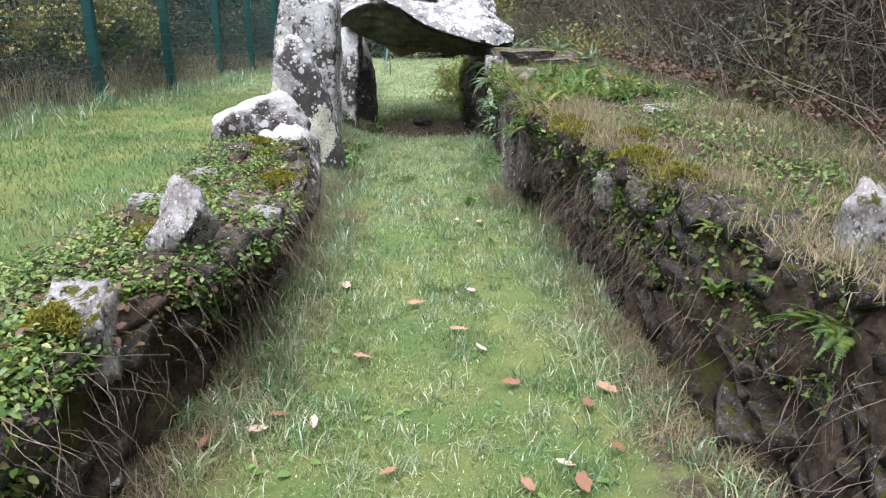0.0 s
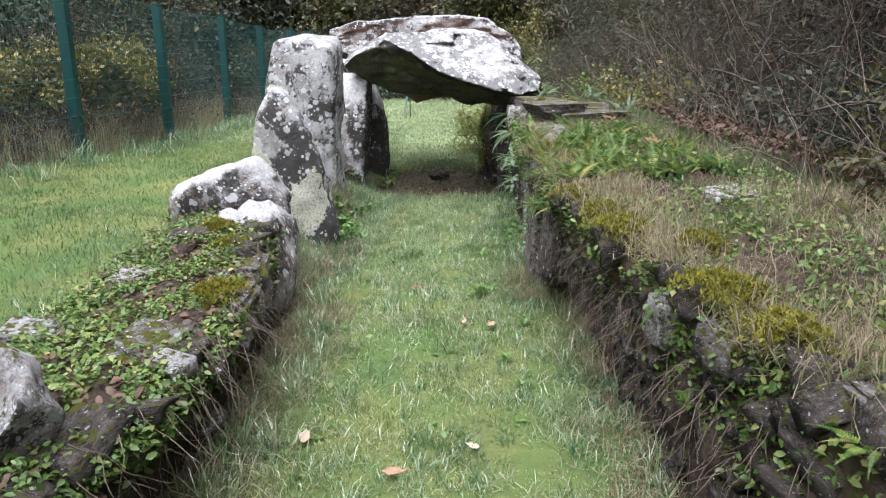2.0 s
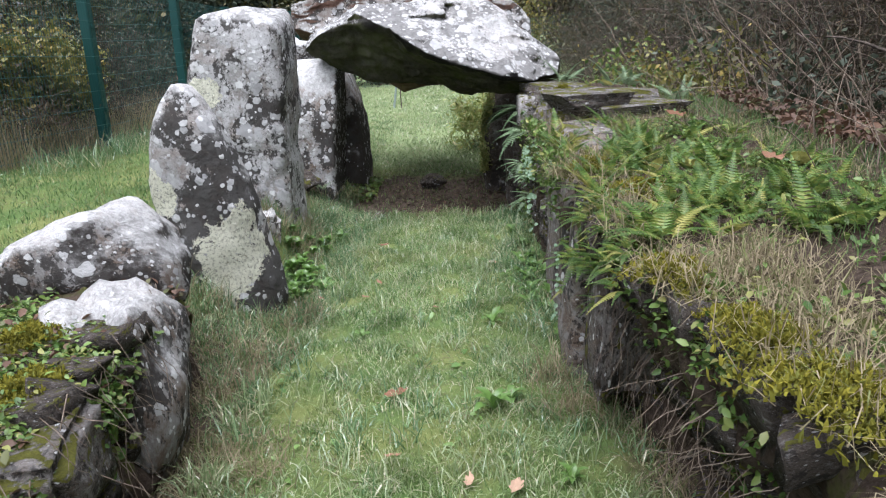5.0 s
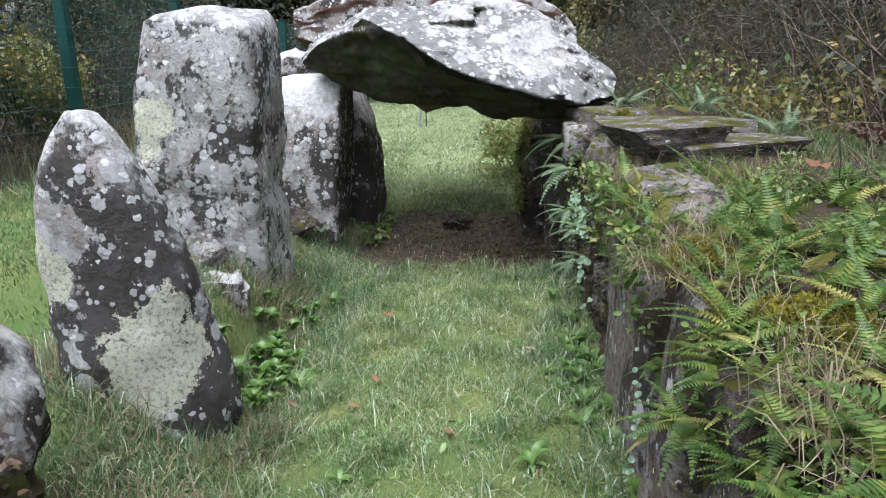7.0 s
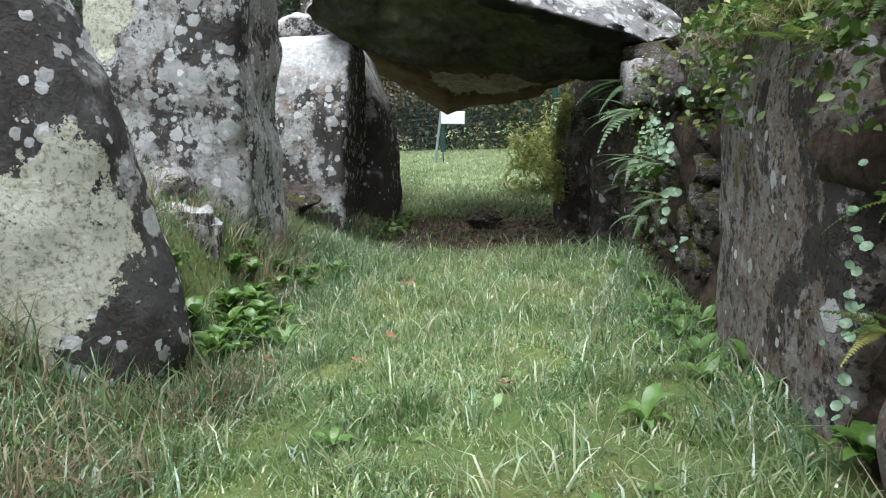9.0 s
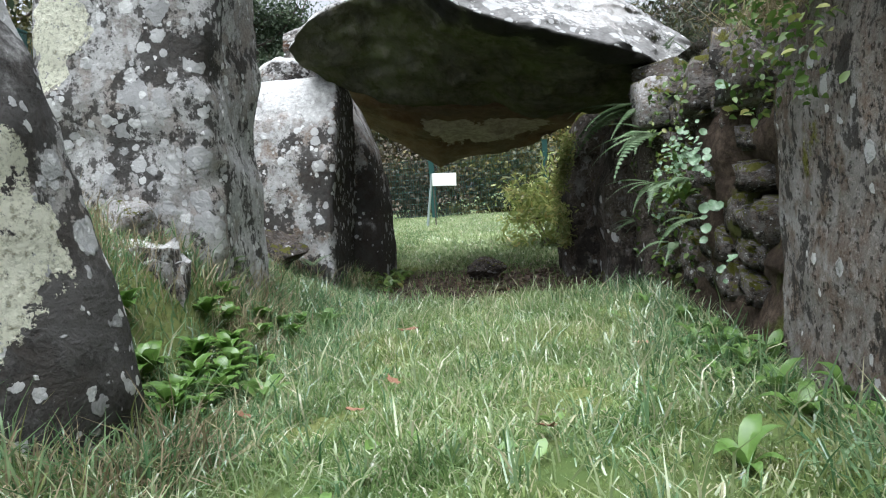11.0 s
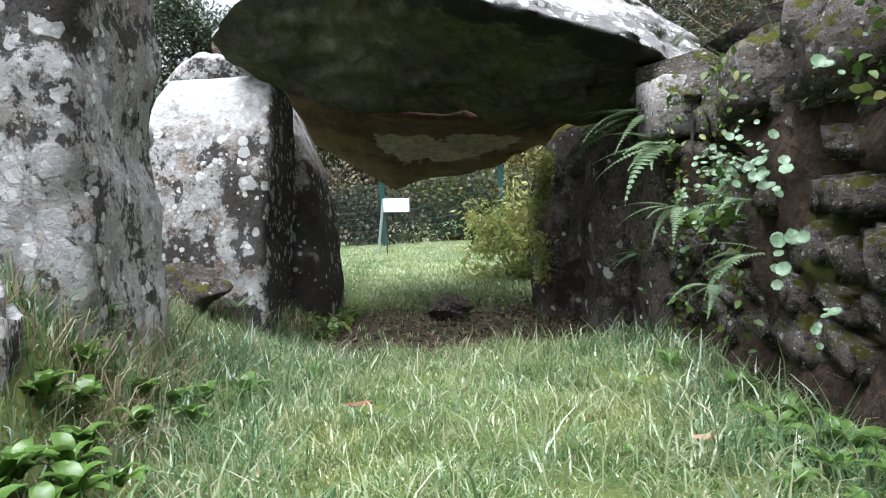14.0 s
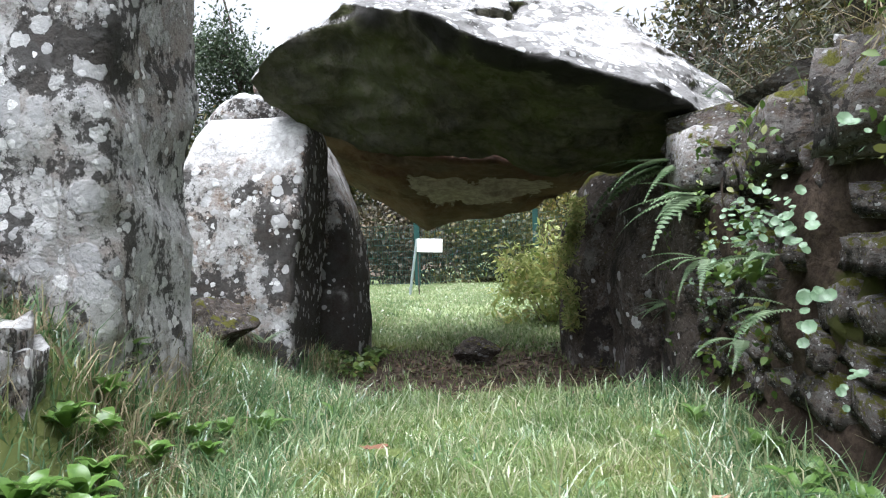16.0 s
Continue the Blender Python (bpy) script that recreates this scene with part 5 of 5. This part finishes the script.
for x, y, s in ((0.22, 6.12, 0.15), (0.30, 6.22, 0.12), (0.42, 4.7, 0.11), (0.35, 5.0, 0.10), (-0.88, 7.82, 0.15), (-1.0, 7.5, 0.12), (0.55, 8.2, 0.15), (0.48, 8.35, 0.13), (0.6, 8.0, 0.14), (0.24, 7.1, 0.12), (-0.3, 8.6, 0.07), (0.1, 8.2, 0.06),
                (-0.62, 5.4, 0.08), (0.5, 5.6, 0.1), (-0.95, 8.9, 0.14), (-0.8, 9.3, 0.12), (0.52, 8.7, 0.12), (0.45, 9.1, 0.1), (-0.05, 9.6, 0.07), (0.2, 9.5, 0.07), (-0.5, 7.0, 0.08), (0.62, 7.55, 0.13), (0.58, 7.3, 0.12), (0.46, 8.05, 0.12), (0.5, 7.9, 0.13), (0.42, 8.25, 0.1), (0.54, 8.45, 0.12), (0.4, 7.8, 0.1), (0.5, 7.65, 0.12), (0.56, 8.15, 0.13), (0.36, 8.0, 0.09), (0.48, 7.45, 0.11)):
    rosette((x, y, float(ground_z(x, y))), s, 8, "green broad-leaved dock growing in the grass", DOCK)
for x, y, s in ((-0.95, 7.7, 0.11), (-1.0, 7.5, 0.12), (-0.94, 7.55, 0.1), (-1.06, 7.42, 0.12), (-0.98, 7.82, 0.11), (-1.06, 8.05, 0.12), (-0.96, 8.05, 0.1), (-1.04, 7.75, 0.13), (-1.10, 7.9, 0.13), (-1.0, 7.95, 0.12), (-1.12, 7.65, 0.14), (-1.02, 7.6, 0.12), (-1.12, 8.55, 0.11), (-1.05, 8.35, 0.11), (-1.18, 8.2, 0.12), (-1.0, 8.7, 0.10), (-1.22, 7.75, 0.11), (-1.1, 7.95, 0.11), (-1.2, 8.42, 0.12), (-1.08, 8.15, 0.11), (-0.98, 8.5, 0.10), (-1.25, 8.62, 0.12), (-1.0, 7.85, 0.10), (-1.15, 8.3, 0.12), (-1.05, 8.6, 0.1), (0.62, 6.82, 0.12), (0.62, 6.86, 0.11)):
    rosette((x, y, float(ground_z(x, y)) + 0.05), s * 0.8, 14, "glossy green leafy weed beside the standing stone", BROAD2, "leafy_weed")
for x, y, z, s in ((0.98, 3.85, 0.62, 0.12), (0.96, 3.7, 0.42, 0.11), (0.99, 4.2, 0.34, 0.1), (0.92, 4.3, 0.78, 0.12), (1.1, 3.3, 0.5, 0.1), (-0.92, 3.5, 0.60, 0.09), (-0.95, 3.0, 0.62, 0.09), (-1.0, 4.9, 0.4, 0.08), (1.08, 2.7, 0.55, 0.12), (0.6, 8.95, 0.42, 0.12), (0.6, 9.2, 0.4, 0.13)):
    rosette((x, y, z), s, 9, "green leafy plant rooted in the wall", BROAD, "leafy_weed")


def pennywort(at, count, spread_y, spread_z, size, label):
    base = thing("pennywort", at, label, "pennywort", "pennyworts")
    for _ in range(count):
        ob = new("leaf", PENNY)
        ob.parent = base
        ob.matrix_basis = pose(R.uniform(-0.05, 0.0), R.gauss(0, spread_y), R.gauss(0, spread_z), R.uniform(20, 70), R.uniform(-35, 35), R.uniform(-70, 10)) @ Matrix.Diagonal((*(R.uniform(0.45, 1.0) * size,) * 3, 1))


for y, z, n, sy, sz, s in ((8.72, 0.62, 26, 0.08, 0.05, 0.042), (8.5, 0.58, 10, 0.05, 0.04, 0.05), (8.95, 0.62, 22, 0.08, 0.06, 0.038), (8.45, 0.38, 7, 0.03, 0.06, 0.06), (8.25, 0.77, 4, 0.02, 0.04, 0.05), (9.1, 0.5, 20, 0.1, 0.08, 0.035), (8.3, 0.2, 4, 0.05, 0.05, 0.045), (9.35, 0.32, 6, 0.08, 0.05, 0.035), (6.85, 0.45, 8, 0.03, 0.12, 0.045), (6.84, 0.2, 6, 0.03, 0.08, 0.04)):
    pennywort((0.59, y, z), int(n * 1.5), sy * 1.1, sz, s * 0.7, "round pale green pennywort leaves on the masonry")


# ---- fallen leaves ----
def fallen_leaf_mesh(seed):
    q = random.Random(seed)
    v, f, n = [(0, 0, 0.04)], [], 18
    for i in range(n):
        a = 2 * math.pi * i / n
        r = 0.36 + 0.035 * math.cos(a * 6 + seed) + q.uniform(-0.03, 0.03) + (0.14 if i == 0 else 0)
        x, y = r * math.cos(a) * 1.4, r * math.sin(a) * 0.75
        v.append((x, y, 1.3 * y * y + 0.3 * x * x + q.uniform(-0.03, 0.06)))
    f = [(0, 1 + i, 1 + (i + 1) % n) for i in range(n)]
    me = bpy.data.meshes.new("fallen_leaf")
    me.from_pydata(v, [], f)
    for p in me.polygons:
        p.use_smooth = True
    me.materials.append(M_DRYLEAF)
    return me


LEAVES = [fallen_leaf_mesh(i) for i in range(6)]
fallen = [(-0.93, 2.46), (0.45, 2.32), (0.67, 2.42), (0.31, 2.95), (-0.53, 2.62), (0.73, 2.9), (0.62, 2.76), (-0.69, 2.67), (-0.75, 2.56), (0.19, 3.31), (0.08, 3.53), (-0.23, 6.2), (-0.16, 3.87), (0.17, 4.1), (-0.58, 4.1),
          (-0.92, 4.29), (-0.39, 3.17), (-0.19, 5.67), (0.11, 5.52), (0.28, 5.5), (0.76, 5.31), (-0.57, 8.78), (-0.5, 7.84), (-0.56, 7.57), (-0.85, 7.59), (0.28, 8.24), (-0.1, 7.3), (0.3, 2.2), (-0.2, 2.3), (0.5, 2.2)]
for x, y in fallen:
    ob = new("fallen_leaf", R.choice(LEAVES))
    s = R.uniform(0.055, 0.10) if y < 7 else R.uniform(0.05, 0.08)
    ob.matrix_basis = pose(x, y, float(ground_z(x, y)) + 0.035, R.uniform(-16, 16), R.uniform(-16, 16), R.uniform(0, 360)) @ Matrix.Diagonal((s, s, s, 1))
    tagged(ob, "dry tan fallen leaf lying on the grass", "leaf", "fallen leaves")
for x, y, z in ((1.35, 6.2, 1.08), (1.25, 7.3, 1.12)):
    ob = new("fallen_leaf", LEAVES[2])
    ob.matrix_basis = pose(x, y, z, 20, 10, 40) @ Matrix.Diagonal((0.13, 0.13, 0.13, 1))
    tagged(ob, "reddish fallen leaf caught on the wall top", "leaf", "fallen leaves")


# ---- shrubs, thickets and trees ----
def quick_leaves(pts, size, seed, shape=0.6):
    """Plain four-cornered leaves for what stays far off."""
    g = np.random.default_rng(seed)
    n = len(pts)
    a = g.normal(size=(n, 3))
    a /= np.linalg.norm(a, axis=1)[:, None]
    b = np.cross(a, g.normal(size=(n, 3)))
    b /= np.linalg.norm(b, axis=1)[:, None]
    s = (np.broadcast_to(size, n) * g.uniform(0.6, 1.3, n))[:, None]
    p = np.asarray(pts)
    v = np.stack([p, p + a * s * 0.5 + b * s * shape / 2, p + a * s, p + a * s * 0.5 - b * s * shape / 2], 1).reshape(-1, 3)
    return v, [np.arange(n)[:, None] * 4 + np.arange(4)]


def plant(name, at, label, category, height, radius, stems, leaves, leaf, material, wood, seed, trunk=0.02, lift=0.25, group="", twigs=4, sprawl=0.6, bunch=0.10, needle=0.6):
    """A shrub or tree: crooked stems that fork, with leaves bunched round the twigs."""
    q, g = random.Random(seed), np.random.default_rng(seed)
    base = thing(name, at, label, category, group)
    woods, ends = [], []
    for _ in range(stems):
        a = q.uniform(0, 2 * math.pi)
        r = radius * 0.35 * math.sqrt(q.random())
        p0 = (r * math.cos(a), r * math.sin(a), -0.1)
        h = height * q.uniform(0.7, 1.0)
        main = wander(p0, (math.cos(a) * sprawl * q.random(), math.sin(a) * sprawl * q.random(), 1), h, 7, 0.16)
        woods.append((main, trunk * q.uniform(0.7, 1.2), trunk * 0.2))
        for _ in range(twigs):
            t = q.uniform(lift, 1.0) * 6.0
            i = min(int(t), 6)
            p = Vector(main[i]).lerp(Vector(main[min(i + 1, 7)]), t - i)
            b = q.uniform(0, 2 * math.pi)
            limb = wander(p, (math.cos(b), math.sin(b), q.uniform(-0.1, 0.7)), radius * q.uniform(0.5, 1.0), 5, 0.3)
            woods.append((limb, trunk * 0.45, trunk * 0.1))
            for _ in range(3):
                j = q.randint(1, 5)
                c = q.uniform(0, 2 * math.pi)
                tw = wander(limb[j], (math.cos(c), math.sin(c), q.uniform(-0.3, 0.8)), radius * q.uniform(0.2, 0.5), 4, 0.35)
                woods.append((tw, trunk * 0.2, trunk * 0.06))
                ends += tw
    v, f = tubes(woods, 3 if trunk < 0.05 else 5)
    link_mesh("branchwork" if stems > 2 else "trunk", v, f, wood, base)["kind"] = "stuff"
    ends = np.array(ends)
    pts = ends[g.integers(0, len(ends), leaves)] + g.normal(0, bunch, (leaves, 3))
    pts = pts[pts[:, 2] > 0.02]
    v, f = quick_leaves(pts, leaf, seed, needle)
    link_mesh("crown", v, f, material, base)["kind"] = "stuff"
    return base


M_TWIGGY = leafy("fine_dead_twig", (0.022, 0.017, 0.014), (0.07, 0.054, 0.042), (0.14, 0.11, 0.085), 0.8, 0.05, 0.1)


def zz(x, y):
    return float(ground_z(x, y))


q = random.Random(5)
# oak scrub just behind the fence
for x, y, h, r, n in ((-5.35, 11.0, 1.75, 0.8, 5200), (-5.3, 12.4, 1.6, 0.75, 4600), (-5.6, 13.4, 1.4, 0.7, 3600), (-6.0, 9.2, 1.7, 0.9, 4200)):
    plant("oak_scrub", (x, y, zz(x, y)), "yellow-green young oak scrub behind the fence", "shrub", h, r, 6, n, 0.075, M_OAK, M_TWIG, int(x * -100), 0.02, 0.35, "oak scrub", bunch=0.09)
# dead bracken along the fence
for i in range(15):
    x, y = q.uniform(-5.5, -4.95), 2.0 + i * 1.25
    plant("bracken", (x, y, zz(x, y)), "brown dead bracken behind the fence", "bracken", q.uniform(0.6, 1.1), 0.6, 10, 1800, 0.10, q.choice((M_TWIGGY, M_DULL, M_RED)), M_BRUSH, 850 + i, 0.006, 0.1, "bracken", 3, 0.9, 0.09, 0.12)
# dark understorey further left
for i in range(15):
    x, y = q.uniform(-8.6, -5.6), 3.5 + i * 1.5 + q.uniform(-0.5, 0.5)
    plant("shrub", (x, y, zz(x, y)), "dull dark shrub in the undergrowth", "shrub", q.uniform(1.6, 3.0), 1.2, 8, 3400, 0.085, q.choice((M_BUSH, M_DULL, M_GORSE, M_TWIGGY)), M_BRUSH, 100 + i, 0.02, 0.1, "undergrowth", bunch=0.16, needle=0.25)
for i in range(10):
    x, y = q.uniform(-13, -8.5), 6 + i * 2.6
    plant("tree", (x, y, zz(x, y)), "dark woodland tree with a dense crown", "tree", q.uniform(5, 7.5), 2.2, 2, 4500, 0.19, q.choice((M_BUSH, M_PINE, M_DULL)), M_TRUNK, 200 + i, 0.10, 0.12, "woodland trees", 12, 0.3, 0.35)
# the hedge and trees beyond the field
for i in range(9):
    x = -9 + i * 2.1 + q.uniform(-0.5, 0.5)
    plant("shrub", (x, 24.2 + q.uniform(-0.5, 0.8), 0), "autumn hedge shrub behind the field fence", "shrub", q.uniform(2.2, 3.2), 1.5, 8, 5200, 0.11, q.choice((M_OAK, M_BUSH, M_BUSH, M_DULL)), M_BRUSH, 300 + i, 0.025, 0.05, "hedge", bunch=0.2)
for x, y, h, r, m in ((-8.6, 30, 11.5, 2.6, M_PINE), (-6.2, 31, 10.2, 2.5, M_PINE), (-7.3, 29, 9.5, 2.3, M_PINE), (-9.6, 27.5, 5.2, 2.2, M_GORSE), (-11.5, 29, 6.0, 2.4, M_BUSH), (-8.5, 26.5, 4.6, 1.8, M_GORSE), (-2.5, 30, 4.8, 2.4, M_DULL), (0.8, 29, 5.0, 2.4, M_BUSH), (3.8, 28, 5.2, 2.4, M_DULL), (6.8, 26, 5.4, 2.4, M_BUSH), (-14.5, 31, 6.5, 2.6, M_DULL), (-5.0, 27.5, 3.8, 1.8, M_BUSH)):
    plant("tree", (x, y, 0), "tree of the wood edge beyond the field", "tree", h, r, 2, 22000 if h > 9 else 9000, 0.15 if h > 9 else 0.24, m, M_TRUNK, int(x * 13) + 900, 0.11, 0.2, "woodland trees", 15, 0.25, 0.30, 0.4)
# the thicket on the eastern side
for i in range(17):
    y = 0.2 + i * 1.15
    x = np.interp(y, [0, 5, 9, 13, 20], [3.1, 2.95, 2.75, 2.3, 2.6]) + q.uniform(-0.15, 0.35)
    plant("thicket", (x, y, zz(x, y) - 0.05), "tangled brown bramble and broom thicket", "thicket", q.uniform(1.5, 2.3), 0.95, 13, 4800, 0.10, q.choice((M_DULL, M_DULL, M_GORSE, M_TWIGGY)), M_BRUSH, 400 + i, 0.011, 0.05, "thicket", 5, 0.8, 0.14, 0.06)
for i in range(14):
    y = 0.0 + i * 1.6
    x = np.interp(y, [0, 9, 20], [4.6, 4.4, 4.2]) + q.uniform(-0.3, 0.5)
    plant("thicket", (x, y, zz(x, y) - 0.05), "tall dark thicket with dead twigs", "thicket", q.uniform(3.3, 4.6), 1.4, 12, 6500, 0.19, q.choice((M_DULL, M_BUSH, M_TWIGGY, M_GORSE)), M_BRUSH, 500 + i, 0.016, 0.05, "thicket", 6, 0.5, 0.22, 0.12)
for i in range(11):
    y = 1.0 + i * 2.4
    x = 6.8 + q.uniform(-0.5, 0.9)
    plant("tree", (x, y, zz(x, y)), "dark woodland tree above the thicket", "tree", q.uniform(8.5, 10.5), 2.3, 3, 7000, 0.2, q.choice((M_DULL, M_BUSH, M_PINE)), M_TRUNK, 600 + i, 0.09, 0.08, "woodland trees", 10, 0.3, 0.35)
for x, y, h in ((2.5, 5.15, 2.4), (2.62, 5.25, 2.6), (2.45, 5.0, 2.0), (2.5, 6.9, 2.2)):
    plant("bare_sapling", (x, y, zz(x, y) - 0.03), "dark leafless sapling at the thicket edge", "sapling", h, 0.6, 2, 60, 0.04, M_DULL, M_TRUNK, int(x * 100), 0.03, 0.3, "saplings", 5, 0.35, 0.1)
for x, y, h, m in ((2.1, 9.4, 0.9, M_OAK), (2.45, 6.3, 0.9, M_GORSE), (2.0, 11.6, 1.0, M_OAK), (2.5, 5.1, 0.9, M_BUSH), (2.3, 8.0, 0.8, M_GORSE), (1.9, 10.4, 0.8, M_CREEP)):
    plant("shrub", (x, y, zz(x, y)), "small leafy shrub at the thicket edge", "shrub", h, 0.45, 6, 900, 0.055, m, M_TWIG, int(y * 100), 0.008, 0.2, "edge shrubs", 4, 0.7, 0.08)
# dead bracken and bent twigs over the wall's back edge
paths = []
for _ in range(420):
    y = q.uniform(1.5, 11.0)
    x = float(right_edge(y)) + q.uniform(0.7, 1.9)
    paths.append((wander((x, y, zz(x, y) + q.uniform(0.0, 0.1)), (q.uniform(-1, 0.4), q.uniform(-1, 1), q.uniform(0.2, 1.6)), q.uniform(0.25, 0.8), 6, 0.35, 0.12), q.uniform(0.002, 0.005), 0.001))
for _ in range(190):
    y = q.uniform(1.0, 13.0)
    x = float(np.interp(y, [0, 9, 13], [2.5, 2.2, 1.9])) + q.uniform(-0.1, 0.5)
    paths.append((wander((x, y, zz(x, y)), (q.uniform(-0.8, 0.3), q.uniform(-0.7, 0.7), 1), q.uniform(0.7, 1.7), 8, 0.28, 0.1), q.uniform(0.003, 0.008), 0.0012))
v, f = tubes(paths, 4)
tagged(link_mesh("dead_twigs", v, f, M_TWIG), "grey-brown dead twigs and bracken stems behind the wall", "twigs", kind="stuff")
# the bush at the chamber's far side
plant("shrub", (0.46, 13.5, zz(0.46, 13.5)), "bright yellow-green shrub beside the chamber", "shrub", 0.95, 0.5, 9, 4200, 0.09, M_LIME, M_TWIG, 801, 0.01, 0.05, "", 5, 0.9, 0.07, 0.3)
plant("shrub", (1.0, 14.4, zz(1.0, 14.4)), "green shrub on the field edge", "shrub", 1.1, 0.7, 8, 3600, 0.07, M_BUSH, M_TWIG, 802, 0.012, 0.05, "", 5, 0.9, 0.09, 0.35)
